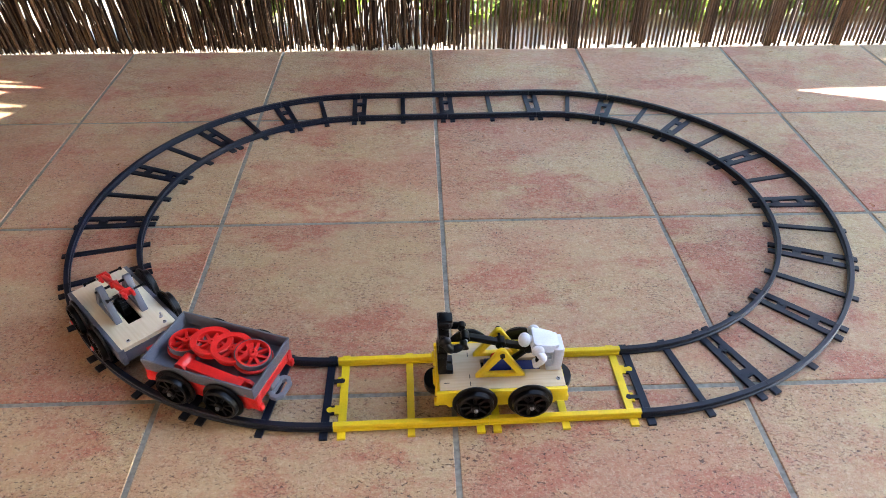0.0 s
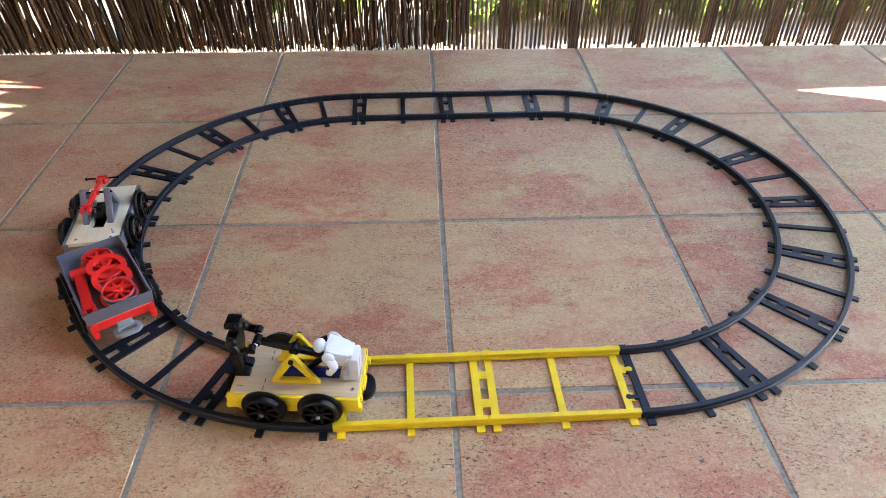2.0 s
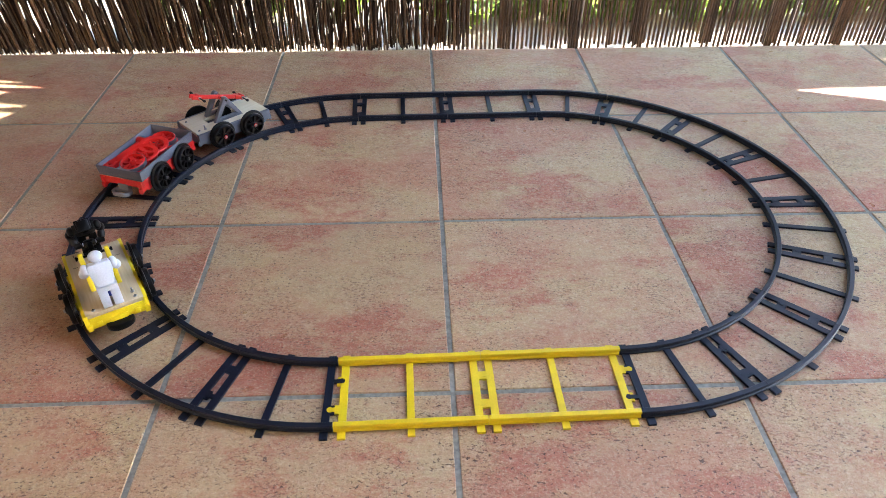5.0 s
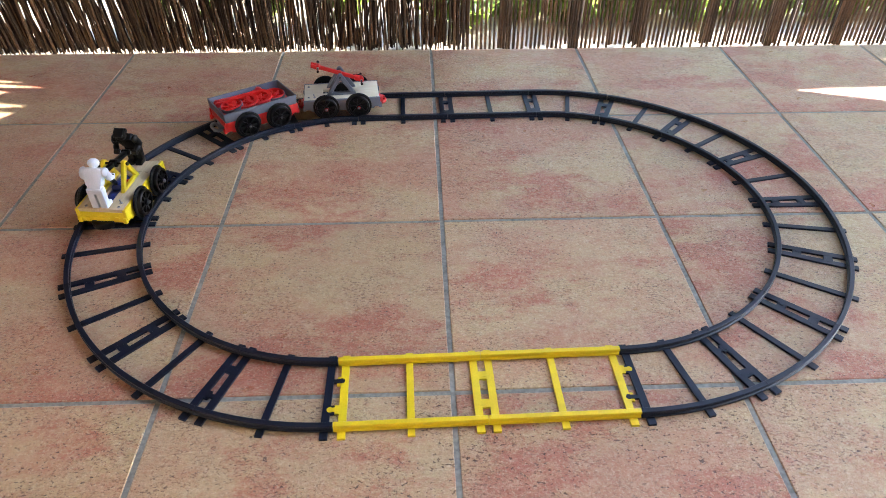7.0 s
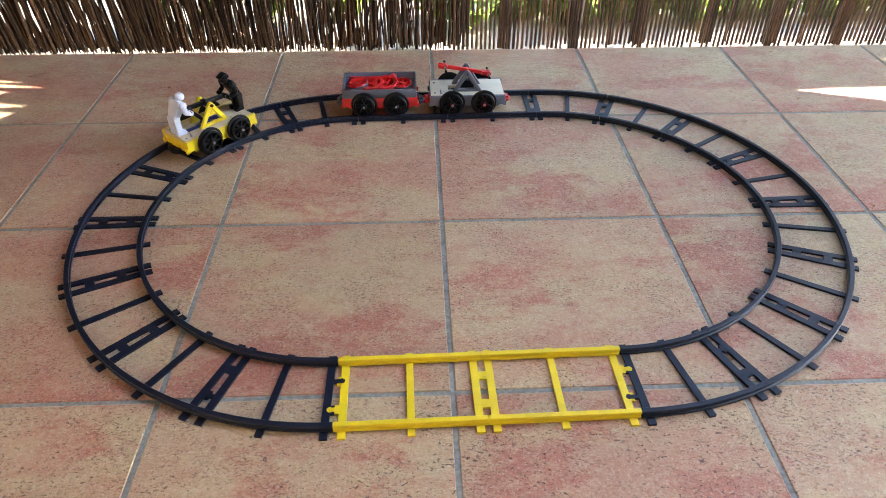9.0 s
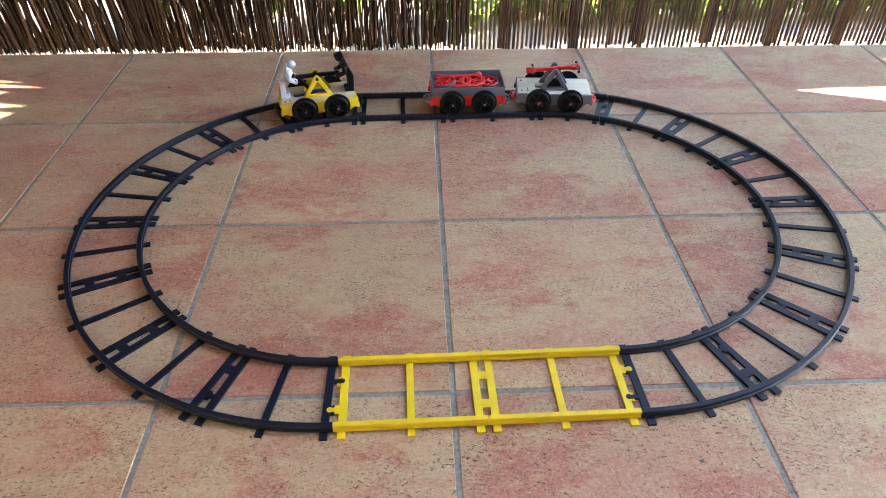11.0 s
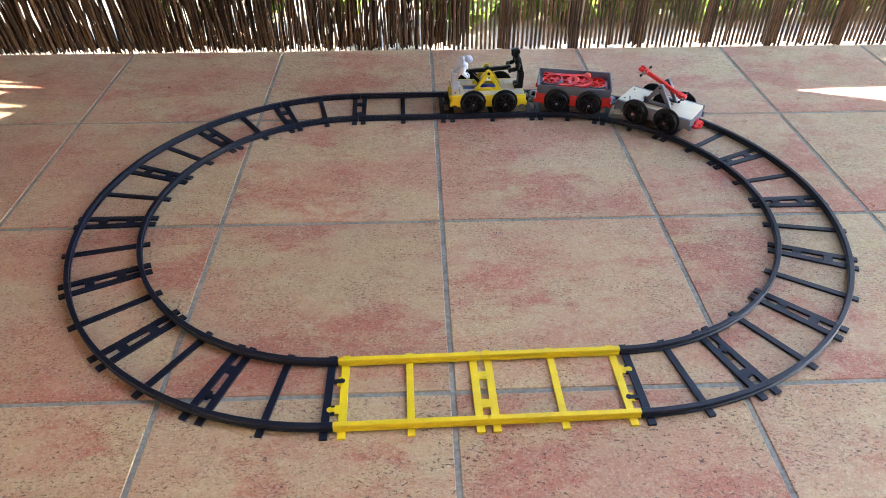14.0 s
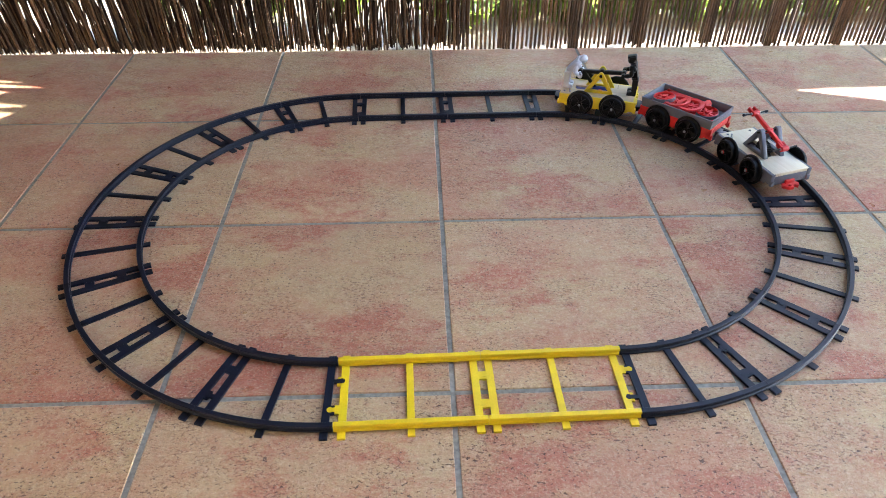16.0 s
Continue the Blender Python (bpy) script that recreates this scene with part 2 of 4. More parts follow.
# unseen wall added behind the terrace, dark so that little light bounces forward
bm = fresh()
box(bm, I0 * TILE, (I1 + 1) * TILE, J0 * TILE - 0.2, J0 * TILE, -0.012, 2.4)
tagged(part("wall_south", bm, M_WALL, smooth=False), "unseen plain grey wall added behind the terrace to dim the light", "wall", kind="structure")
# unseen wall added to block sky from the left, buff for warm bounce
bm = fresh()
box(bm, I0 * TILE - 0.2, I0 * TILE, J0 * TILE - 0.2, (J1 + 1) * TILE + 0.1, -0.012, 2.4)
tagged(part("wall_west", bm, M_BUFF, smooth=False), "unseen plain buff wall added beside the terrace to block sky", "wall", kind="structure")


# unseen slab added to cut sky light, slanted to darken the left
bm = fresh()
west, east, south, SHADE_EDGE = I0 * TILE - 0.2, (I1 + 1) * TILE, J0 * TILE - 0.2, -0.42
prism(bm, [(west, south), (east, south), (east, SHADE_EDGE), (1.65, SHADE_EDGE), (0.34, 1.1), (west, 1.1)], 2.4, 2.55, "z")
tagged(part("ceiling", bm, M_WALL, smooth=False), "unseen plain slab added over the terrace, its slanting edge cutting sky light", "ceiling", kind="structure")


# unseen wall added to block light from the south-east
bm = fresh()
box(bm, east, east + 0.2, J0 * TILE, SHADE_EDGE, -0.012, 2.4)
tagged(part("wall_east", bm, M_WALL, smooth=False), "unseen plain grey wall added to block light from the south-east", "wall", kind="structure")


# ---- track pieces ----
RAIL_PROFILE = [(-0.0033, 0.0022), (0.0033, 0.0022), (0.0033, 0.0045), (0.0017, 0.0054), (0.0017, 0.0080), (0.0031, 0.0088), (0.0031, 0.0114), (0.0025, 0.0120), (-0.0025, 0.0120), (-0.0031, 0.0114), (-0.0031, 0.0088), (-0.0017, 0.0080), (-0.0017, 0.0054), (-0.0033, 0.0045)]
TIE_HALF, TIE_W, TIE_H, TIE_IN = 0.0595, 0.0088, 0.0030, 0.0089


def track_piece(bent, mat, label, neck=0.0058):
    """One piece of track, its middle at the origin, running along x; a bent one turns to the right."""
    piece = new("track_piece")
    tagged(piece, label, "toy track", "oval track")
    half = RAD * math.pi / 8 / 2 if bent else LEN / 2

    def spot(u, side=0.0):
        if not bent:
            return Vector((u, side, 0)), 0.0
        a = math.pi / 2 - u / RAD
        return Vector(((RAD + side) * math.cos(a), (RAD + side) * math.sin(a) - RAD, 0)), a - math.pi / 2

    for side in (RAIL_AT, -RAIL_AT):
        bm = fresh()
        steps = 10 if bent else 1
        line = []
        for i in range(steps + 1):
            p, a = spot(-half + 0.0003 + (2 * half - 0.0006) * i / steps, side)
            line.append(((p.x, p.y), a))
        sweep(bm, line, RAIL_PROFILE)
        part("rail", bm, mat, piece)
    for u in (-half + TIE_IN, 0, half - TIE_IN):
        p, a = spot(u)
        w = TIE_W if u else TIE_W * 0.92
        bm = fresh()
        box(bm, -w / 2, w / 2, -TIE_HALF, TIE_HALF, 0, TIE_H)
        part("tie", bm, mat, piece, at=Matrix.Translation(p) @ Matrix.Rotation(a, 4, "Z"))
    for end in (-1, 1):
        p, a = spot(end * half)
        at = Matrix.Translation(p) @ Matrix.Rotation(a + (math.pi if end < 0 else 0), 4, "Z")
        reach = TIE_IN - TIE_W / 2
        for side in (-1, 1):
            bm = fresh()
            c = side * 0.0205
            if side > 0:
                # tongue with a round head that sits in the next piece
                box(bm, -reach - 0.001, 0.0005, c - neck, c + neck, 0.0004, TIE_H - 0.0001)
                box(bm, 0.0, 0.003, c - 0.0028, c + 0.0028, 0.0004, TIE_H + 0.0002)
                bmesh.ops.create_cone(bm, cap_ends=True, segments=20, radius1=0.0036, radius2=0.0036, depth=0.0030, matrix=Matrix.Translation((0.0056, c, 0.0018)))
            else:
                # socket: two cheeks about the next piece's tongue
                box(bm, -reach - 0.001, -0.0004, c - 0.0056, c + 0.0056, 0.0001, 0.0026)
                box(bm, -reach - 0.001, -0.0002, c - 0.0060, c - 0.0030, 0.0002, TIE_H - 0.0002)
                box(bm, -reach - 0.001, -0.0002, c + 0.0030, c + 0.0060, 0.0002, TIE_H - 0.0002)
            part("connector", bm, mat, piece, at=at)
    return piece


BLACK_TRACK = "black printed plastic track piece lying on the tiles"
curve = track_piece(True, M_RAIL, BLACK_TRACK + ", curved")
joining = track_piece(True, M_RAIL, "black printed plastic curved track piece joined to a yellow piece", 0.0028)
straight = track_piece(False, M_RAIL, BLACK_TRACK + ", straight")
yellow = track_piece(False, M_YELLOW, "bright yellow printed plastic straight track piece on tiles")


def piece_pose(s):
    p, a = on_track(s)
    return OVAL @ Matrix.Translation(p) @ Matrix.Rotation(a, 4, "Z")


yellow.matrix_basis = piece_pose(LEN / 2)
copy_thing(yellow, piece_pose(-LEN / 2))
straight.matrix_basis = piece_pose(LEN + ARC + LEN / 2)
copy_thing(straight, piece_pose(LEN + ARC + LEN * 1.5))
for i in range(16):
    s = LEN + ARC / 8 * (i + 0.5) + (2 * LEN if i >= 8 else 0)
    if i in (0, 1):
        (joining if i == 0 else curve).matrix_basis = piece_pose(s)
    else:
        copy_thing(joining if i == 15 else curve, piece_pose(s))


# ---- vehicles ----
BASE, AXLE, TREAD, FLANGE = 0.0298, 0.0315, 0.0195, 0.0243


def spoke_mesh(name, mat, reach=0.0166):
    bm = fresh()
    prism(bm, [(-0.0018, 0.0040), (0.0018, 0.0040), (0.0014, reach), (-0.0014, reach)], 0.0040, 0.0084, "y")
    return mesh_of(name, bm, mat)


def hub_mesh(name, mat):
    bm = fresh()
    lathe(bm, [(0.0012, 0.0015), (0.0048, 0.0015), (0.0048, 0.0116), (0.0040, 0.0124), (0.0012, 0.0124)], 24)
    return mesh_of(name, bm, mat)


def wheel_mesh(name, mat, tread=TREAD, inner=0.0164, rim=FLANGE, deep=0.0100, web=False):
    """The flanged rim of a spoked wheel about the y axis, its outer face towards +y."""
    bm = fresh()
    lathe(bm, [(inner, 0.0008), (rim - 0.0007, 0.0), (rim, 0.0010), (rim, 0.0024), (rim - 0.0007, 0.0034), (tread + 0.0006, 0.0040), (tread, deep - 0.0010), (tread - 0.0010, deep), (inner, deep), (inner - 0.0004, deep - 0.0018)], 44)
    if web:
        lathe(bm, [(0.0040, 0.0010), (0.0170, 0.0010), (0.0170, 0.0028), (0.0040, 0.0028)], 32)
    return mesh_of(name, bm, mat)


def add_spokes(wheel, spoke, hub):
    for i in range(8):
        sp = new("spoke", spoke)
        sp.parent = wheel
        sp.matrix_basis = Matrix.Rotation(math.pi / 4 * i, 4, "Y")
    hb = new("hub", hub)
    hb.parent = wheel


def screw_mesh(name, mat, r=0.0023):
    bm = fresh()
    lathe(bm, [(0.0009, 0.0125), (r, 0.0125), (r, 0.0138), (r * 0.8, 0.0146), (0.0012, 0.0146), (0.0010, 0.0138)], 18)
    bmesh.ops.create_circle(bm, cap_ends=True, segments=10, radius=0.0011, matrix=Matrix.Translation((0, 0.0138, 0)) @ Matrix.Rotation(math.pi / 2, 4, "X"))
    return mesh_of(name, bm, mat)


WHEEL, SPOKE, HUB = wheel_mesh("wheel", M_BLACK, web=True), spoke_mesh("spoke", M_BLACK), hub_mesh("hub", M_BLACK)
SCREW = screw_mesh("axle_screw", M_STEEL)
bm = fresh()
lathe(bm, [(0.0022, 0.0122), (0.0031, 0.0122), (0.0031, 0.0130), (0.0028, 0.0133), (0.0022, 0.0133)], 20)
RED_CAP = mesh_of("hub_cap", bm, M_RED)


def add_wheels(car, red_hub=False):
    """Four wheels, each with its screw; returns (wheel, place, side)."""
    made = []
    for fx in (1, -1):
        for side in (1, -1):
            w = new("wheel", WHEEL)
            w.parent = car
            tagged(w, "black spoked flanged wheel")
            add_spokes(w, SPOKE, HUB)
            sc = new("axle_screw", SCREW)
            sc.parent = w
            tagged(sc, "small round steel screw head")
            if red_hub:
                cp = new("hub_cap", RED_CAP)
                cp.parent = w
                tagged(cp, "small red plastic hub cap")
            made.append((w, (fx * BASE, side * 0.0405, AXLE), side))
        bm = fresh()
        rod(bm, (fx * BASE, -0.0415, AXLE), (fx * BASE, 0.0415, AXLE), 0.0016)
        part("axle", bm, M_STEEL, car)
    return made


def side_beam(car, mat, side, inner, outer, z0, z1, half=0.0705):
    """A long side member with stepped ends and two bearing bosses."""
    bm = fresh()
    prism(bm, [(-half, z0 + 0.0035), (-half + 0.010, z0 + 0.0035), (-half + 0.013, z0), (half - 0.013, z0), (half - 0.010, z0 + 0.0035), (half, z0 + 0.0035), (half, z1), (-half, z1)],
          min(side * inner, side * outer), max(side * inner, side * outer), "y")
    for fx in (-1, 1):
        box(bm, fx * half - 0.0025, fx * half + 0.0025, side * (outer - 0.004) - 0.003, side * (outer - 0.004) + 0.003, z0 + 0.001, z0 + 0.0095)
        rod(bm, (fx * BASE, side * (outer - 0.001), AXLE), (fx * BASE, side * 0.0402, AXLE), 0.0052)
    part("side_beam", bm, mat, car, bevel=0.0006)


def deck_with_slot(car, mat, half, wide, z0, z1, sx0, sx1, sw, label, front=None):
    bm = fresh()
    front = front or half
    outer = [(-half, -wide), (front, -wide), (front, wide), (-half, wide)]
    inner = [(sx0, -sw), (sx1, -sw), (sx1, sw), (sx0, sw)]
    rings = [[bm.verts.new((x, y, z)) for x, y in o] for z in (z0, z1) for o in (outer, inner)]
    for i in range(4):
        j = (i + 1) % 4
        bm.faces.new((rings[2][i], rings[2][j], rings[3][j], rings[3][i]))
        bm.faces.new((rings[0][i], rings[0][j], rings[1][j], rings[1][i]))
        bm.faces.new((rings[0][i], rings[0][j], rings[2][j], rings[2][i]))
        bm.faces.new((rings[1][i], rings[1][j], rings[3][j], rings[3][i]))
    return part("deck", bm, mat, car, label, bevel=0.0004)


def a_frame(car, mat, side, z0, apex=0.0838, half=0.0275, at=0.0155, thick=0.0056, bar=0.0050):
    """A triangular pivot frame, open in the middle, with a rounded top."""
    bm = fresh()
    lo, hi = side * at - thick / 2, side * at + thick / 2
    out = [(-half, z0), (half, z0)]
    for i in range(7):
        a = radians(25 + 130 * i / 6)
        out.append((0.0048 * math.cos(a), apex - 0.0048 + 0.0048 * math.sin(a)))
    cen = (0, z0 + 0.0125)
    inn = [(-half + 0.0104, z0 + bar), (half - 0.0104, z0 + bar)]
    top = apex - 0.0132
    for i in range(7):
        a = radians(25 + 130 * i / 6)
        inn.append((0.0012 * math.cos(a), top + 0.0012 * math.sin(a)))
    k = len(out)
    r = [[bm.verts.new((x, y, z)) for x, z in o] for y in (lo, hi) for o in (out, inn)]
    for i in range(k):
        j = (i + 1) % k
        bm.faces.new((r[0][i], r[0][j], r[1][j], r[1][i]))
        bm.faces.new((r[2][i], r[2][j], r[3][j], r[3][i]))
        bm.faces.new((r[0][i], r[0][j], r[2][j], r[2][i]))
        bm.faces.new((r[1][i], r[1][j], r[3][j], r[3][i]))
    part("pivot_frame", bm, mat, car, bevel=0.0007)


def small_screw(car, x, y, z, label="small steel screw head", r=0.0025):
    bm = fresh()
    bmesh.ops.create_cone(bm, cap_ends=True, segments=14, radius1=r, radius2=r * 0.8, depth=0.0010, matrix=Matrix.Translation((x, y, z + 0.0004)))
    part("screw", bm, M_STEEL, car, label)
    bm = fresh()
    for a in (0.4, 0.4 + math.pi / 2):
        m = Matrix.Translation((x, y, z + 0.0010)) @ Matrix.Rotation(a, 4, "Z")
        box(bm, -r * 0.75, r * 0.75, -0.0003, 0.0003, -0.0001, 0.0003, m)
    part("screw_slot", bm, M_DARK, car)


def toggle(car, x, y, z):
    bm = fresh()
    rod(bm, (x, y, z), (x, y, z + 0.0014), 0.0024, sides=8)
    rod(bm, (x, y, z), (x - 0.0012, y, z + 0.0072), 0.0008, 0.0013, sides=10)
    part("toggle_switch", bm, M_STEEL, car, "tiny toggle switch with dark steel lever")


# -- yellow handcar with two figures --
handcar = new("yellow_handcar")
tagged(handcar, "yellow toy handcar with wooden deck, carrying two pumping figures", "toy handcar", "toy train")
ZD = 0.0432
wheels_y = add_wheels(handcar)
for side in (1, -1):
    side_beam(handcar, M_YELLOW, side, 0.0325, 0.0376, 0.0200, 0.0425)
    a_frame(handcar, M_YELLOW, side, ZD)
for fx in (1, -1):
    bm = fresh()
    box(bm, fx * 0.0680 - 0.0020, fx * 0.0680 + 0.0020, -0.0325, 0.0325, 0.0215, 0.0375)
    for yy in (-0.022, -0.008, 0.008, 0.022):
        box(bm, fx * 0.0705 - 0.0012, fx * 0.0705 + 0.0012, yy - 0.003, yy + 0.003, 0.0235, 0.0305)
    part("end_beam", bm, M_YELLOW, handcar, bevel=0.0005)
    bm = fresh()
    prism(bm, [(0.0, -0.0165)] + [(0.0122 * math.cos(radians(a)), 0.0165 * math.sin(radians(a))) for a in range(-80, 81, 16)] + [(0.0, 0.0165)], 0.0155, 0.0250, "z",
          Matrix.Translation((fx * 0.0710, 0, 0)) @ Matrix.Rotation(0 if fx > 0 else math.pi, 4, "Z"))
    part("bumper", bm, M_BLACK, handcar, "black half-round end bumper", bevel=0.0012)
    bm = fresh()
    box(bm, fx * 0.0700 - 0.003, fx * 0.0700 + 0.003, -0.009, 0.009, 0.0150, 0.0300)
    part("bumper_mount", bm, M_YELLOW, handcar, bevel=0.0006)
deck_with_slot(handcar, M_PLY, 0.0690, 0.0338, 0.0376, ZD, -0.046, 0.020, 0.0085, "birch plywood deck with a rectangular slot", 0.0665)
for yy in (-0.026, -0.016, 0.016, 0.026):
    bm = fresh()
    box(bm, 0.0330, 0.0338, yy - 0.0030, yy + 0.0030, ZD - 0.0004, ZD + 0.0001)
    part("slot_mark", bm, M_DARK, handcar)
bm = fresh()
box(bm, -0.045, -0.016, -0.0078, 0.0078, 0.024, 0.0405)
part("battery", bm, M_BLUE, handcar, "dark blue battery seen through the slot", bevel=0.001)
bm = fresh()
rod(bm, (-0.013, 0, 0.039), (0.016, 0, 0.039), 0.0100, sides=24)
part("motor", bm, M_BLUE, handcar, "blue round motor under the pivot frames", bevel=0.0008)
bm = fresh()
rod(bm, (0.002, -0.0130, 0.0425), (0.002, -0.0105, 0.0425), 0.0062, sides=20)
part("drive_gear", bm, M_RED, handcar, "small red gear beside the motor")
bm = fresh()
box(bm, -0.066, 0.066, -0.030, 0.030, 0.0225, 0.0245)
part("chassis_floor", bm, M_BLACK, handcar, bevel=0.0004)
small_screw(handcar, -0.0625, 0.0235, ZD)
small_screw(handcar, -0.0625, -0.0255, ZD)
toggle(handcar, -0.0525, -0.0245, ZD)
bm = fresh()
rod(bm, (0.056, 0.024, ZD), (0.062, 0.024, ZD), 0.0004, sides=6)
part("pencil_mark", bm, M_DARK, handcar)
PIVOT = Vector((0, 0, 0.0785))
bm = fresh()
rod(bm, (0, -0.0205, PIVOT.z), (0, 0.0205, PIVOT.z), 0.0016)
for s_ in (-1, 1):
    rod(bm, (0, s_ * 0.0195, PIVOT.z), (0, s_ * 0.0218, PIVOT.z), 0.0028, sides=16)
part("pivot_pin", bm, M_BLACK, handcar)


def pump_beam(car, mat, grip_mat, bead_mat, label, half=0.0440, bar=0.0165, fork=False, wide=0.0032, boss=0.0058):
    """A rocking beam on the pivot, with a cross grip at each end; the pivot is its origin."""
    bm = fresh()
    box(bm, -half + 0.004, half - 0.004, -wide, wide, -0.0034, 0.0034)
    rod(bm, (0, -0.0050, 0), (0, 0.0050, 0), boss, sides=18)
    for e in (-1, 1):
        rod(bm, (e * half, -0.0062, 0), (e * half, 0.0062, 0), 0.0046, sides=16)
        if fork:
            for yy in (-1, 1):
                box(bm, e * half - 0.013, e * half, yy * 0.0046 - 0.0016, yy * 0.0046 + 0.0016, -0.0034, 0.0034)
    beam = part("rocking_beam", bm, mat, car, label, bevel=0.0006)
    for e in (-1, 1):
        bm = fresh()
        rod(bm, (e * half, -bar, 0), (e * half, bar, 0), 0.0013, sides=10)
        for s_ in (-1, 1):
            rod(bm, (e * half, s_ * (bar - 0.0005), 0), (e * half, s_ * (bar + 0.0020), 0), 0.0023, sides=16)
        part("grip", bm, grip_mat, beam, "black cross grip bar")
        for s_ in (-1, 1):
            bm = fresh()
            lathe(bm, [(0.0014, -0.0006), (0.0024, -0.0006), (0.0024, 0.0006), (0.0014, 0.0006)], 16)
            part("washer", bm, bead_mat, beam, at=Matrix.Translation((e * half, s_ * 0.0078, 0)))
    return beam


beam_y = pump_beam(handcar, M_BLACK, M_BLACK, M_WHITE, "black rocking beam with cross grips", 0.0400)
bm = fresh()
box(bm, -0.0030, 0.0030, -0.0022, 0.0022, -0.046, 0.003)
rod(bm, (0, -0.004, 0), (0, 0.004, 0), 0.0042, sides=16)
link_y = part("connecting_rod", bm, M_BLACK, handcar, bevel=0.0006)

HIP = 0.0745


def figure_legs(car, mat, fx, label):
    m = Matrix.Translation((fx * 0.0615, 0, 0)) @ Matrix.Rotation(0 if fx < 0 else math.pi, 4, "Z")
    for yy in (-1, 1):
        bm = fresh()
        prism(bm, [(-0.0060, ZD), (0.0105, ZD), (0.0105, ZD + 0.0062), (0.0032, ZD + 0.0078), (0.0036, HIP - 0.010), (0.0040, HIP - 0.003), (-0.0070, HIP - 0.003), (-0.0068, HIP - 0.014)],
              yy * 0.0066 - 0.0051, yy * 0.0066 + 0.0051, "y", m)
        part("leg", bm, mat, car, label, bevel=0.0011)
    bm = fresh()
    box(bm, -0.0070, 0.0040, -0.0117, 0.0117, HIP - 0.0068, HIP + 0.0010, m)
    part("hip", bm, mat, car, label.replace("leg standing on the deck", "hip block"), bevel=0.0011)


def limb(bm, a, b, wide, flat):
    """A long rounded pad between two points, flattened sideways."""
    a, b = Vector(a), Vector(b)
    d = b - a
    m = Matrix.Translation((a + b) / 2) @ d.to_track_quat("Z", "Y").to_matrix().to_4x4() @ Matrix.Diagonal((wide, flat, d.length / 2 + wide * 0.55, 1))
    bmesh.ops.create_uvsphere(bm, u_segments=18, v_segments=12, radius=1, matrix=m)


def figure_torso(car, mat, fx, label, ears):
    """Trunk, head and bent-forward arms as one rigid piece, its origin at the hips, facing +x."""
    bm = fresh()
    prism(bm, [(-0.0098, 0.0), (0.0098, 0.0), (0.0098, 0.0040), (0.0112, 0.0048), (0.0132, 0.0190), (0.0132, 0.0272), (0.0110, 0.0290), (-0.0110, 0.0290), (-0.0132, 0.0272), (-0.0132, 0.0190), (-0.0112, 0.0048), (-0.0098, 0.0040)], -0.0058, 0.0054, "x")
    rod(bm, (0, 0, 0.027), (0.0010, 0, 0.0315), 0.0046, sides=16)
    trunk = part("figure_torso", bm, mat, car, label, bevel=0.0009)
    kind = label.split("'")[0]
    bm = fresh()
    ball(bm, (0.0020, 0, 0.0358), 0.0078, (1, 1.04, 0.88), 3)
    part("head", bm, mat, trunk, kind + "'s round head")
    if ears:
        bm = fresh()
        box(bm, -0.0070, 0.0052, -0.0092, 0.0092, 0.0368, 0.0434)
        box(bm, -0.0052, 0.0090, -0.0070, 0.0070, 0.0416, 0.0450)
        part("cap", bm, mat, trunk, "black square cap with a short peak", bevel=0.0012)
    arms = []
    for yy in (-1, 1):
        bm = fresh()
        ball(bm, (0, 0, 0), 0.0066, (1, 0.72, 1.05), 3)
        limb(bm, (0.0006, yy * 0.0014, -0.0004), (0.0092, yy * 0.0028, -0.0076), 0.0058, 0.0046)
        limb(bm, (0.0092, yy * 0.0028, -0.0074), (0.0199, -yy * 0.0006, -0.0020), 0.0047, 0.0040)
        rod(bm, (0.0209, -yy * 0.0058, -0.0014), (0.0209, yy * 0.0020, -0.0014), 0.0041, sides=16)
        arms.append((part("arm", bm, mat, trunk, kind + "'s bent arm with a round fist"), Vector((0.0006, yy * 0.0158, 0.0236))))
    return trunk, arms


figure_legs(handcar, M_BLACK, 1, "black plastic figure's leg standing on the deck")
figure_legs(handcar, M_WHITE, -1, "white plastic figure's leg standing on the deck")
torso_b, arms_b = figure_torso(handcar, M_BLACK, 1, "black plastic figure's trunk leaning to the grip", True)
torso_w, arms_w = figure_torso(handcar, M_WHITE, -1, "white plastic figure's trunk leaning to the grip", False)


def hook_coupler(car, mat, fx, label):
    """A flat hexagonal hook plate on a stem with an upright pin."""
    bm = fresh()
    m = Matrix.Translation((fx * 0.0700, 0, 0)) @ Matrix.Rotation(0 if fx > 0 else math.pi, 4, "Z")
    prism(bm, [(0, -0.0125), (0.0060, -0.0160), (0.0130, -0.0090), (0.0145, 0.0), (0.0095, 0.0010), (0.0090, 0.0050), (0.0130, 0.0095), (0.0065, 0.0155), (0, 0.0125)], 0.0180, 0.0232, "z", m)
    prism(bm, [(-0.004, -0.0085), (0.0035, -0.0085), (0.0035, 0.0085), (-0.004, 0.0085)], 0.0165, 0.0290, "z", m)
    rod(bm, m @ Vector((0.0100, -0.0055, 0.0170)), m @ Vector((0.0100, -0.0055, 0.0262)), 0.0026)
    part("coupler", bm, mat, car, label, bevel=0.0006)


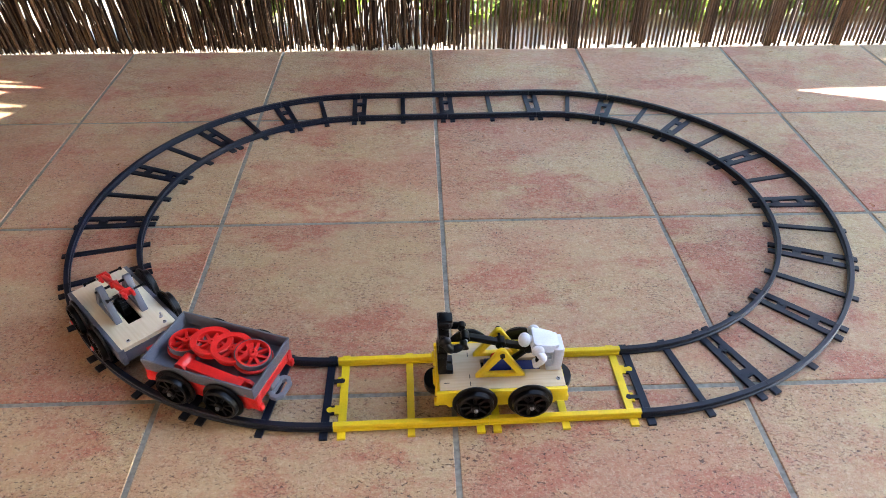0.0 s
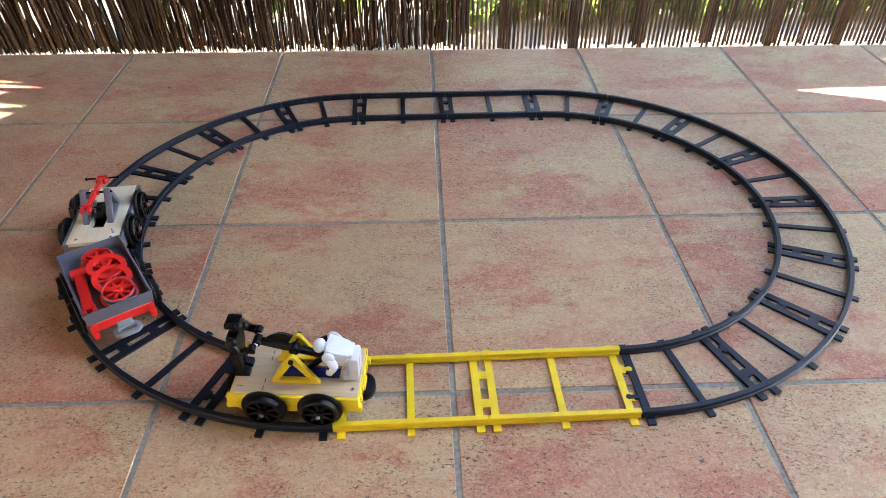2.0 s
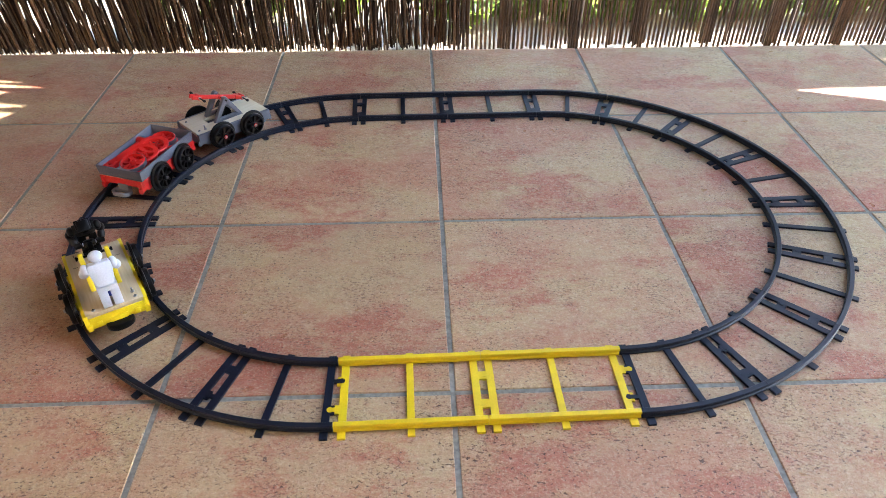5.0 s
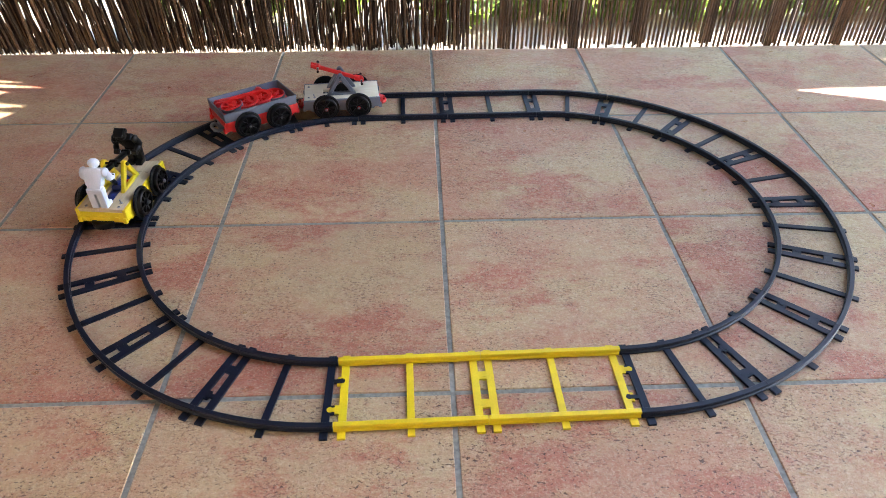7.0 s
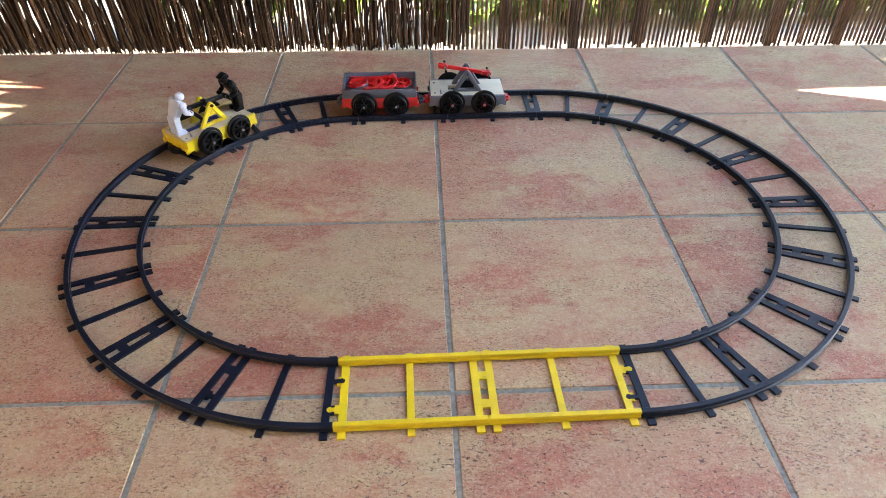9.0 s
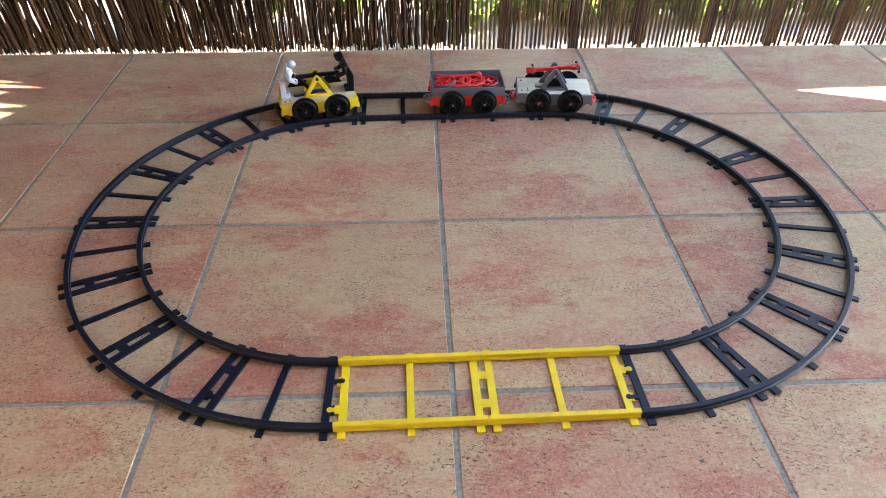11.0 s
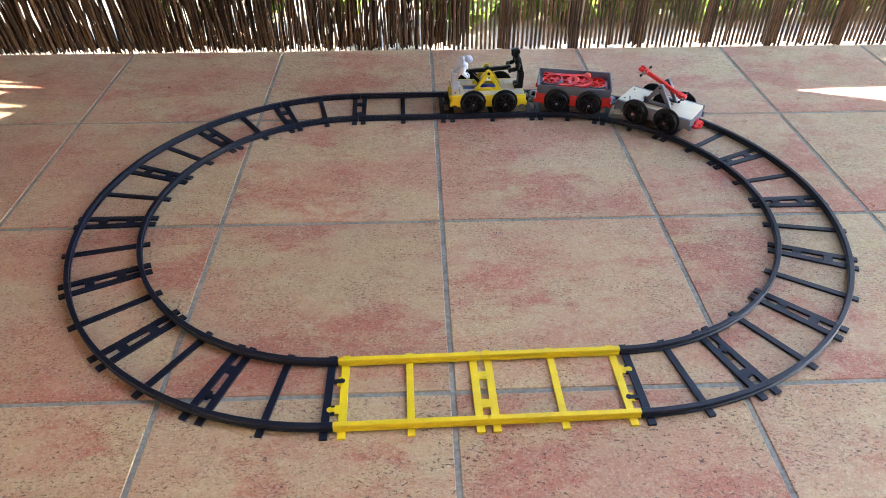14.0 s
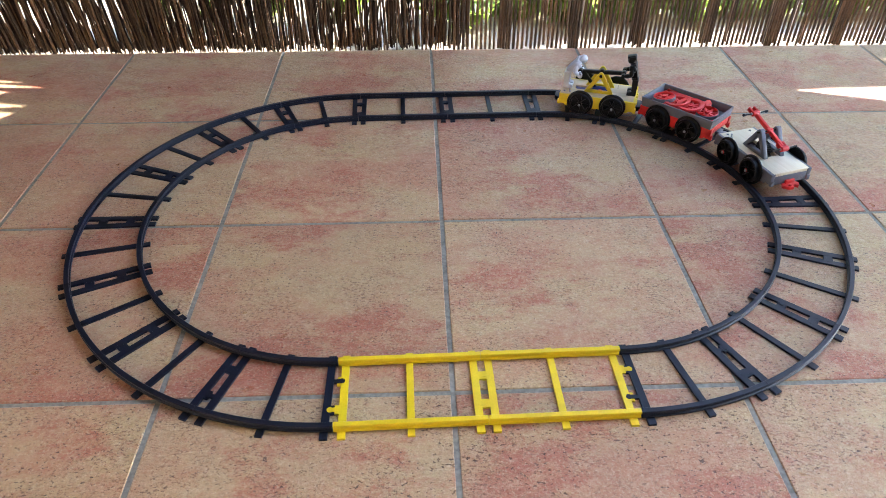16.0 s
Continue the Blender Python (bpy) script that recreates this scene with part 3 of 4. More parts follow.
# -- red wagon with a grey load box --
wagon = new("red_wagon")
tagged(wagon, "red toy wagon with grey open box full of red wheels", "toy wagon", "toy train")
wheels_r = add_wheels(wagon)
for side in (1, -1):
    side_beam(wagon, M_RED, side, 0.0300, 0.0376, 0.0215, 0.0425, 0.0700)
for fx in (1, -1):
    bm = fresh()
    box(bm, fx * 0.0650 - 0.0035, fx * 0.0650 + 0.0035, -0.0376, 0.0376, 0.0310, 0.0425)
    part("end_beam", bm, M_RED, wagon, bevel=0.0006)
hook_coupler(wagon, M_GREY, 1, "grey plastic hook coupler")
bm = fresh()
ring_out = [(-0.0655, -0.0120), (-0.0705, -0.0165), (-0.0775, -0.0165), (-0.0830, -0.0095), (-0.0830, 0.0095), (-0.0775, 0.0165), (-0.0705, 0.0165), (-0.0655, 0.0120)]
ring_in = [(-0.0712, -0.0080), (-0.0730, -0.0112), (-0.0762, -0.0112), (-0.0790, -0.0065), (-0.0790, 0.0065), (-0.0762, 0.0112), (-0.0730, 0.0112), (-0.0712, 0.0080)]
rr_ = [[bm.verts.new((x, y, z)) for x, y in o] for z in (0.0185, 0.0240) for o in (ring_out, ring_in)]
for i in range(8):
    j = (i + 1) % 8
    for a, b in ((2, 3), (0, 1), (0, 2), (1, 3)):
        bm.faces.new((rr_[a][i], rr_[a][j], rr_[b][j], rr_[b][i]))
part("coupler", bm, M_PALE_GREY, wagon, "wide pale grey plastic ring coupler", bevel=0.0005)
bm = fresh()
box(bm, -0.0690, -0.0610, -0.0090, 0.0090, 0.0190, 0.0330)
part("coupler_mount", bm, M_PALE_GREY, wagon, bevel=0.0006)
BZ0, BZ1 = 0.0428, 0.0600
bm = fresh()
lo = [(-0.0675, -0.0385), (0.0675, -0.0385), (0.0675, 0.0385), (-0.0675, 0.0385)]
hi = [(-0.0690, -0.0400), (0.0690, -0.0400), (0.0690, 0.0400), (-0.0690, 0.0400)]
il = [(-0.0655, -0.0365), (0.0655, -0.0365), (0.0655, 0.0365), (-0.0655, 0.0365)]
ih = [(-0.0668, -0.0378), (0.0668, -0.0378), (0.0668, 0.0378), (-0.0668, 0.0378)]
r = [[bm.verts.new((x, y, z)) for x, y in o] for o, z in ((lo, BZ0), (hi, BZ1), (ih, BZ1), (il, BZ0 + 0.002))]
for a, b in zip(r, r[1:]):
    for i in range(4):
        bm.faces.new((a[i], a[(i + 1) % 4], b[(i + 1) % 4], b[i]))
bm.faces.new(r[0][::-1]); bm.faces.new(r[3])
part("load_box", bm, M_GREY, wagon, "open grey plastic box with thin walls", bevel=0.0004)
bm = fresh()
box(bm, -0.0675, 0.0675, -0.0360, 0.0360, 0.0395, 0.0427)
part("bed", bm, M_PLY, wagon, "thin plywood bed under the box", bevel=0.0003)

# -- grey handcar with red rocking beam --
grey_car = new("grey_handcar")
tagged(grey_car, "grey toy handcar with wooden deck and red pump beam", "toy handcar", "toy train")
wheels_g = add_wheels(grey_car, True)
for side in (1, -1):
    side_beam(grey_car, M_GREY, side, 0.0310, 0.0382, 0.0215, 0.0428)
    a_frame(grey_car, M_GREY, side, ZD, at=0.0160, thick=0.0080)
for fx in (1, -1):
    bm = fresh()
    box(bm, fx * 0.0675 - 0.0025, fx * 0.0675 + 0.0025, -0.0310, 0.0310, 0.0225, 0.0375)
    part("end_beam", bm, M_GREY, grey_car, bevel=0.0005)
deck_with_slot(grey_car, M_PALE_PLY, 0.0690, 0.0335, 0.0376, ZD, -0.035, 0.022, 0.0085, "pale birch plywood deck with a slot")
bm = fresh()
box(bm, -0.066, 0.066, -0.030, 0.030, 0.0225, 0.0245)
part("chassis_floor", bm, M_BLACK, grey_car, bevel=0.0004)
bm = fresh()
rod(bm, (0.0, -0.004, 0.0450), (0.0, 0.004, 0.0450), 0.0130, sides=28)
for i in range(28):
    m = Matrix.Translation((0, 0, 0.0450)) @ Matrix.Rotation(2 * math.pi * i / 28, 4, "Y")
    box(bm, -0.0008, 0.0008, -0.004, 0.004, 0.0125, 0.0143, m)
part("gear", bm, M_BLACK, grey_car, "black toothed gear in the slot")
hook_coupler(grey_car, M_RED, 1, "red plastic hook coupler")
hook_coupler(grey_car, M_RED, -1, "red plastic hook coupler")
small_screw(grey_car, -0.0610, 0.0215, ZD)
small_screw(grey_car, -0.0610, -0.0235, ZD)
toggle(grey_car, -0.0500, -0.0245, ZD)
bm = fresh()
rod(bm, (0, -0.0225, PIVOT.z), (0, 0.0225, PIVOT.z), 0.0016)
part("pivot_pin", bm, M_BLACK, grey_car)
beam_g = pump_beam(grey_car, M_RED, M_BLACK, M_STEEL, "red rocking beam with black cross grips", 0.0415, 0.0215, True, 0.0024, 0.0040)

# -- the wagon's load --
OPEN_WHEEL, RED_SPOKE, RED_HUB = wheel_mesh("spare_wheel", M_RED, TREAD - 0.0006, 0.0174, 0.0222, 0.0122), spoke_mesh("spoke", M_RED, 0.0180), hub_mesh("hub", M_RED)
bm = fresh()
lathe(bm, [(TREAD - 0.0008, 0.0044), (TREAD + 0.0006, 0.0044), (TREAD + 0.0006, 0.0108), (TREAD - 0.0008, 0.0108)], 40)
TYRE = mesh_of("tyre", bm, M_GREY)
BROAD_WHEEL = wheel_mesh("spare_wheel", M_RED, TREAD, 0.0163, 0.0234, 0.0122)
LOAD = []
FLAT = Matrix.Rotation(math.pi / 2, 4, "X")
UPSIDE = Matrix.Rotation(-math.pi / 2, 4, "X") @ Matrix.Translation((0, -0.0122, 0))
for x, y, z, rx, ry, ring in ((0.0410, -0.0030, BZ0 + 0.0030, 3, -2, True), (0.0110, -0.0070, BZ0 + 0.0070, 5, -5, False), (-0.0145, -0.0070, BZ0 + 0.0058, 5, -6, False), (-0.0405, -0.0075, BZ0 + 0.0058, 5, -7, True)):
    w = new("spare_wheel", OPEN_WHEEL if ring else BROAD_WHEEL)
    add_spokes(w, RED_SPOKE, RED_HUB)
    tagged(w, "loose red spoked wheel with grey tyre, in the box" if ring else "loose red spoked wheel, flange up, leaning in the box", "toy wheel", "wheels in the wagon")
    if ring:
        ty = new("tyre", TYRE)
        ty.parent = w
        tagged(ty, "dark grey tyre ring")
    LOAD.append((w, pose(x, y, z, rx, ry, 900 * x) @ (FLAT if ring else UPSIDE)))
bm = fresh()
box(bm, -0.044, 0.030, -0.0062, 0.0062, 0, 0.0090)
rod(bm, (0.031, -0.0095, 0.0065), (0.031, 0.0095, 0.0065), 0.0068, sides=20)
for e in (-1,):
    for yy in (-1, 1):
        box(bm, e * 0.043 - 0.009, e * 0.043 + 0.009, yy * 0.0056 - 0.0019, yy * 0.0056 + 0.0019, 0.0002, 0.0092)
        rod(bm, (e * 0.049, yy * 0.0078, 0.0048), (e * 0.049, yy * 0.0032, 0.0048), 0.0052)
lever = part("spare_lever", bm, M_RED, bevel=0.0006)
tagged(lever, "loose red plastic lever lying in the wagon box", "lever")
LOAD.append((lever, pose(-0.006, 0.0265, BZ0 + 0.0028, 0, -2, -5)))


# ---- brushwood fence ----
FENCE_Y = 3 * TILE + 0.006
rng = random.Random(4)


def twig_mesh(seed, height=1.75, mat=M_TWIG, taper=0.3, bend=1.0, knots=0.1):
    g = random.Random(seed)
    bm = fresh()
    sides = 6
    levels = [0, 0.05, 0.09, height] if height < 0.5 else [0, 0.06, 0.14, 0.3, 0.7, 1.2, height]
    rings, bx, by = [], 0.0, 0.0
    for i, z in enumerate(levels):
        r = (1.0 - taper * z / height) * g.uniform(1 - knots, 1 + knots)
        rings.append([bm.verts.new((bx + r * 0.0036 * math.cos(2 * math.pi * k / sides), by + r * 0.0036 * math.sin(2 * math.pi * k / sides), z)) for k in range(sides)])
        bx += g.uniform(-0.003, 0.003) * bend
        by += g.uniform(-0.002, 0.002) * bend
    for a, b in zip(rings, rings[1:]):
        for k in range(sides):
            bm.faces.new((a[k], a[(k + 1) % sides], b[(k + 1) % sides], b[k]))
    bm.faces.new(rings[0][::-1]); bm.faces.new(rings[-1])
    return mesh_of("twig", bm, mat)


TWIGS = [twig_mesh(i) for i in range(8)]
STICKS = [twig_mesh(12 + i, 1.75, M_STICK, 0.04, 0.12, 0.06) for i in range(8)]
fence = new("brushwood_fence")
fence.matrix_basis = Matrix.Translation((0, FENCE_Y, 0))
tagged(fence, "brown brushwood screen of upright twigs at the terrace's edge", "fence", kind="structure")


def thickness(x):
    """How closely the twigs stand along the fence."""
    if x < -0.95 or -0.70 < x < -0.56:
        return 1.0
    return 0.88 if x < -0.35 else 0.68


def slant(x):
    """The brush leans outwards towards the west end."""
    return -0.085 * min(1.0, max(0.0, (-0.25 - x) / 0.5))


def twig_pose(x, y, g, lean=2.0, big=1.0, spread=0.25):
    w = g.uniform(1 - spread, 1 + spread) * big
    return Matrix.Translation((x, y, g.choice((-0.012, -0.012, -0.004, 0.002) if spread < 0.1 else (-0.012, -0.008, 0.0, 0.006)) + g.uniform(0, 0.005))) @ Matrix.Rotation(radians(g.gauss(0, lean)) + slant(x), 4, "Y") @ Matrix.Rotation(radians(g.gauss(0, min(0.4, lean * 0.5))), 4, "X") @ Matrix.Rotation(g.uniform(0, 6.28), 4, "Z") @ Matrix.Diagonal((w, w, 1, 1))


# openings added above view, shaped to throw the sun patches on the floor
SUN_GAPS = [[(1.231, 0.227), (1.655, 0.211), (1.848, 0.334)], [(-0.42, 0.160), (-0.658, 0.132), (-0.621, 0.151)], [(-0.32, 0.183), (-0.638, 0.145), (-0.58, 0.173)], [(-0.40, 0.196), (-0.511, 0.178), (-0.454, 0.204)], [(-0.215, 0.250), (-0.394, 0.228), (-0.322, 0.262)], [(-0.20, 0.274), (-0.266, 0.263), (-0.141, 0.316)]]


def gap_at(x, y):
    """The stretches of height cut from the unseen upper screen at x, along the sun's way, to throw the sun patches."""
    cuts, deep = [], FENCE_Y + y - 1.02
    x, rise = x - deep * sun_way.x / sun_way.y, deep * sun_way.z / sun_way.y
    for tri in SUN_GAPS:
        zs = []
        for (xa, za), (xb, zb) in zip(tri, tri[1:] + tri[:1]):
            if min(xa, xb) <= x < max(xa, xb):
                zs.append(za + (zb - za) * (x - xa) / (xb - xa))
        if len(zs) >= 2:
            cuts.append((min(zs) + rise, max(zs) + rise))
    return sorted(cuts)


SUN_GAP_SPANS = [(min(p[0] for p in g_) - 0.05, max(p[0] for p in g_) + 0.05) for g_ in SUN_GAPS]
# short twigs that leave the way free for the sun gaps
SHORT = [twig_mesh(30 + i, 0.128) for i in range(3)]
x, places = -1.22, []
while x < 2.3:
    places.append(x)
    cluster = x > 0.03 and (x % 0.155) < 0.024
    x += (0.0060 if cluster else 0.0100 if x > 0.03 else 0.0058 if x > -0.35 else 0.0047) * (rng.uniform(0.95, 1.05) if x > 0.03 else rng.uniform(0.7, 1.35))
for x in places:
    by_sun_gap = any(a < x < b for a, b in SUN_GAP_SPANS)
    tw = new("twig", rng.choice(SHORT if by_sun_gap else TWIGS if x < 0.03 else STICKS))
    tw.parent = fence
    tw.matrix_basis = twig_pose(x, rng.uniform(0.0, 0.0002 if x > 0.03 else 0.012), rng, 0.06 if x > 0.03 else 3.4, 0.88 if x > 0.03 else 0.52, 0.08 if x > 0.03 else 0.25)

# the denser twigs behind the front row, with unseen rows added to block the sun
verts, faces = [], []


def upright(x, y, lean, z0, z1, r_):
    k = len(verts)
    for z in (z0, z1):
        for q in range(5):
            a = 2 * math.pi * q / 5 + x * 900
            verts.append((x + lean * z + r_ * math.cos(a), y + r_ * math.sin(a), z))
    for q in range(5):
        faces.append((k + q, k + (q + 1) % 5, k + 5 + (q + 1) % 5, k + 5 + q))
    faces.append(tuple(k + q for q in range(4, -1, -1)))
    faces.append(tuple(k + 5 + q for q in range(5)))


for layer in range(5):
    x = -2.0 if layer < 2 else -2.6
    # layers 2 and up run far east, unseen, to keep sun off the terrace
    while x < (2.0 if layer < 2 else 7.4):
        fine_brush = x < 0.03
        upper = layer >= 2 or (layer == 1 and x > 0.03)
        if layer >= 2 and 0.09 < x < 2.2:
            x += 0.0062
            continue
        low = (0.40 if 0.09 < x < 1.17 else 0.085 if layer == 4 else 0.106 if x < 0.03 else 0.110) + rng.uniform(0, 0.006) if upper else -0.012 + rng.uniform(0, 0.02)
        keep = upper or rng.random() < thickness(x)
        if x > 0.03 and layer == 0:
            keep = x < 0.09 or (x % 0.155) < 0.03 or rng.random() < 0.12
        # layer 4 stands apart outside, added to stop low sun streaks
        y = (0.110 if layer == 4 else 0.014 + 0.005 * layer) + rng.uniform(0, 0.0006 if layer == 1 and x > 0.03 else 0.004)
        r_ = 0.0033 if layer == 1 and x > 0.03 else rng.uniform(0.0040, 0.0050) if upper else rng.uniform(0.0015, 0.0023) if fine_brush else rng.uniform(0.0028, 0.0042)
        cuts = gap_at(x, y)
        by_sun_gap = any(a < x < b for a, b in SUN_GAP_SPANS)
        if keep and not upper and by_sun_gap:
            upright(x, y, rng.gauss(slant(x), 0.06), low, 0.124, r_)
        elif keep:
            z = low
            lean = 0.0 if upper else rng.gauss(slant(x), 0.085 if fine_brush else 0.03)
            for a, b in cuts:
                if a > z:
                    upright(x, y, lean, z, a, r_)
                z = max(z, b)
            top = 2.3 + rng.uniform(-0.03, 0.04)
            upright(x, y, lean, z, top if upper else 0.7, r_)
        x += 0.0104 * rng.uniform(0.95, 1.05) if layer == 1 and 0.09 < x < 2.2 else 0.0062 if upper else 0.0029 if fine_brush else 0.0085
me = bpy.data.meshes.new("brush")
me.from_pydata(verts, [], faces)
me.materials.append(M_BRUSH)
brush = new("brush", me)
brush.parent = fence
tagged(brush, "dense brown twigs behind the front row, colour darkened for shade, with unseen sun-blocking rows", kind="stuff")


# ---- low plants beyond the fence ----
def low_plant(x, y, height, spread, leaves, seed):
    g = random.Random(seed)
    plant = new("low_plant")
    plant.matrix_basis = Matrix.Translation((x, y, -0.012))
    tagged(plant, "low green leafy plant on the gravel behind the fence", "plant", "plants behind the fence")
    bm = fresh()
    tips = []
    for i in range(14):
        a = g.uniform(0, 6.28)
        tip = Vector((math.cos(a) * spread * g.uniform(0.2, 1), math.sin(a) * spread * g.uniform(0.2, 1), height * g.uniform(0.5, 1)))
        rod(bm, (0, 0, 0), tip, 0.003, 0.0012, sides=5)
        tips.append(tip)
    part("stems", bm, M_STEM, plant)
    bm = fresh()
    for i in range(leaves):
        tip = g.choice(tips) * g.uniform(0.35, 1.05)
        at = tip + Vector((g.gauss(0, spread * 0.16), g.gauss(0, spread * 0.16), g.gauss(0, height * 0.1)))
        at.z = max(at.z, 0.006)
        size = g.uniform(0.015, 0.031)
        m = Matrix.Translation(at) @ Euler((g.uniform(-0.9, 0.9), g.uniform(-0.9, 0.9), g.uniform(0, 6.28))).to_matrix().to_4x4()
        v = [bm.verts.new(m @ Vector(p)) for p in ((-size, 0, 0), (-size * 0.2, -size * 0.38, 0.002), (size, 0, -0.003), (-size * 0.2, size * 0.38, 0.002))]
        bm.faces.new((v[0], v[1], v[2])); bm.faces.new((v[0], v[2], v[3]))
    tagged(part("leaves", bm, M_LEAF, plant), kind="stuff")


for k, (x, y, h, sp, nl) in enumerate(((-0.68, 1.19, 0.12, 0.05, 300), (-0.53, 1.20, 0.10, 0.04, 160), (0.085, 1.17, 0.14, 0.075, 600), (0.20, 1.22, 0.09, 0.05, 200), (0.37, 1.17, 0.14, 0.08, 600), (0.51, 1.18, 0.13, 0.05, 320), (0.66, 1.18, 0.13, 0.06, 320), (0.80, 1.21, 0.11, 0.05, 220), (1.0, 1.19, 0.12, 0.06, 260), (0.03, 1.24, 0.10, 0.06, 300), (0.29, 1.25, 0.10, 0.07, 360), (0.45, 1.24, 0.11, 0.07, 400), (0.58, 1.25, 0.10, 0.06, 340), (0.73, 1.24, 0.11, 0.07, 360), (0.90, 1.25, 0.10, 0.07, 340), (1.10, 1.24, 0.11, 0.07, 340), (1.28, 1.20, 0.12, 0.07, 340), (1.42, 1.21, 0.12, 0.07, 340), (1.20, 1.23, 0.12, 0.06, 300), (-0.20, 1.24, 0.10, 0.06, 240), (-0.40, 1.25, 0.10, 0.05, 200))):
    low_plant(x, y + 0.01, h * (0.72 if x > 0 else 1.0), sp, nl, 20 + k)


def hedge(x0, x1, y, deep, height, leaves, seed):
    """A long unseen hedge added to screen the sky: stems and a ragged mass of leaves."""
    g = random.Random(seed)
    plant = new("garden_hedge")
    plant.matrix_basis = Matrix.Translation((0, y, -0.012))
    tagged(plant, "unseen green hedge added beyond the gravel to screen the sky", "hedge")
    bm = fresh()
    x = x0
    while x < x1:
        rod(bm, (x, 0, 0), (x + g.gauss(0, 0.08), g.gauss(0, deep * 0.2), height * g.uniform(0.7, 0.95)), 0.014, 0.004, sides=5)
        x += g.uniform(0.10, 0.22)
    part("stems", bm, M_STEM, plant)
    pts, tris = [], []
    for i in range(leaves):
        x = g.uniform(x0, x1)
        top = height * (0.93 + 0.05 * math.sin(x * 3.1) + 0.03 * math.sin(x * 8.3 + 1))
        at = Vector((x, g.gauss(0, deep * 0.28), g.uniform(0.02, top)))
        size = g.uniform(0.035, 0.065)
        m = Matrix.Translation(at) @ Euler((g.uniform(-1.2, 1.2), g.uniform(-1.2, 1.2), g.uniform(0, 6.28))).to_matrix().to_4x4()
        k = len(pts)
        pts += [m @ Vector(p) for p in ((-size, 0, 0), (-size * 0.1, -size * 0.5, 0.004), (size, 0, -0.006), (-size * 0.1, size * 0.5, 0.004))]
        tris += [(k, k + 1, k + 2), (k, k + 2, k + 3)]
    me = bpy.data.meshes.new("leaves")
    me.from_pydata(pts, [], tris)
    me.materials.append(M_LEAF)
    foliage = new("leaves", me)
    foliage.parent = plant
    tagged(foliage, kind="stuff")


# added out of view, keeps blue sky out of the floor's sheen
hedge(-3.5, 7.5, 3.45, 0.6, 1.75, 20000, 77)


# ---- floor tiles ----
def tile_mesh(seed):
    g = random.Random(seed)
    bm = fresh()
    h, e = (TILE - 0.0062) / 2, 0.0009
    ring = lambda k, z, w: [bm.verts.new((cx * k + g.uniform(-w, w), cy * k + g.uniform(-w, w), z)) for cx, cy in ((-1, -1), (-0.33, -1), (0.33, -1), (1, -1), (1, -0.33), (1, 0.33), (1, 1), (0.33, 1), (-0.33, 1), (-1, 1), (-1, 0.33), (-1, -0.33))]
    low, mid, top = ring(h, -0.010, 0), ring(h, -e, 0.0004), ring(h - e, 0.0, 0.0003)
    for a, b in ((low, mid), (mid, top)):
        for i in range(12):
            bm.faces.new((a[i], a[(i + 1) % 12], b[(i + 1) % 12], b[i]))
    bm.faces.new(top)
    return mesh_of("tile", bm, M_TILE, smooth=False)


TILES = [tile_mesh(i) for i in range(4)]
for j in range(J0, J1 + 1):
    for i in range(I0, I1 + 1):
        ob = new("tile", TILES[(i * 3 + j * 5) % 4])
        ob.parent = floor
        ob.matrix_basis = Matrix.Translation(((i + 0.5) * TILE, (j + 0.5) * TILE, 0)) @ Matrix.Rotation(math.pi * ((i * 7 + j * 3) % 2), 4, "Z")


# ---- what moves ----
YELLOW_RUN = ((0, -0.0144), (1, 0.0965), (2, 0.2055), (3, 0.3135), (4.2, 0.4455), (6.3, 0.6900), (7.5, 0.8200), (9.2, 1.0090), (11.3, 1.2300), (12, 1.3070), (13, 1.4149), (14, 1.5205), (15, 1.6285), (16, 1.7369))
GREY_RUN = ((0, 0.4647), (0.5, 0.5185), (1, 0.5755), (1.5, 0.6325), (2, 0.687), (2.5, 0.738), (3, 0.790), (3.5, 0.8465), (4.2, 0.9255), (6.3, 1.1645), (7, 1.2432), (8, 1.3586), (9, 1.4812), (9.2, 1.5055), (9.8, 1.576), (10.3, 1.625), (10.7, 1.646), (11, 1.649), (12.1, 1.649), (12.3, 1.667), (12.5, 1.6892), (13, 1.7441), (13.5, 1.799), (14, 1.8542), (15, 1.9645), (16, 2.0718))
WAGON_GAP = ((0, 0.1645), (1, 0.1655), (2, 0.1665), (4.2, 0.1700), (6.3, 0.1692), (8, 0.1652), (9.2, 0.1645), (10.5, 0.1660), (11.3, 0.1680), (14, 0.1665), (16, 0.1690))
YELLOW_LOWS = (-0.147, 0.068, 0.275, 0.501, 0.721, 0.938, 1.147, 1.3555, 1.5760, 1.790)
GREY_SWING, GREY_PERIOD, GREY_HIGH = 21.0, 1.775, 0.715
GREY_SPIN = 0.1118


def run(table, t):
    return float(np.interp(t, [a for a, _ in table], [b for _, b in table]))


def yellow_at(t):
    return run(YELLOW_RUN, t)


def grey_at(t):
    return run(GREY_RUN, t)


def wagon_at(t):
    return grey_at(t) - run(WAGON_GAP, t)


def car_pose(s):
    """Both axles on the middle line."""
    f, r_ = on_track(s + BASE)[0], on_track(s - BASE)[0]
    d = f - r_
    return OVAL @ Matrix.Translation((f + r_) / 2) @ Matrix.Rotation(math.atan2(d.y, d.x), 4, "Z")


def yellow_tilt(t):
    """The beam's pitch in degrees: positive when its front end is down. It rises fast and dwells at the top."""
    turn = float(np.interp(yellow_at(t), YELLOW_LOWS, range(10))) % 1.0
    return 4.0 + 22.5 * math.cos(2 * math.pi * float(np.interp(turn, (0, 0.40, 0.68, 1), (0, 0.45, 0.60, 1))))


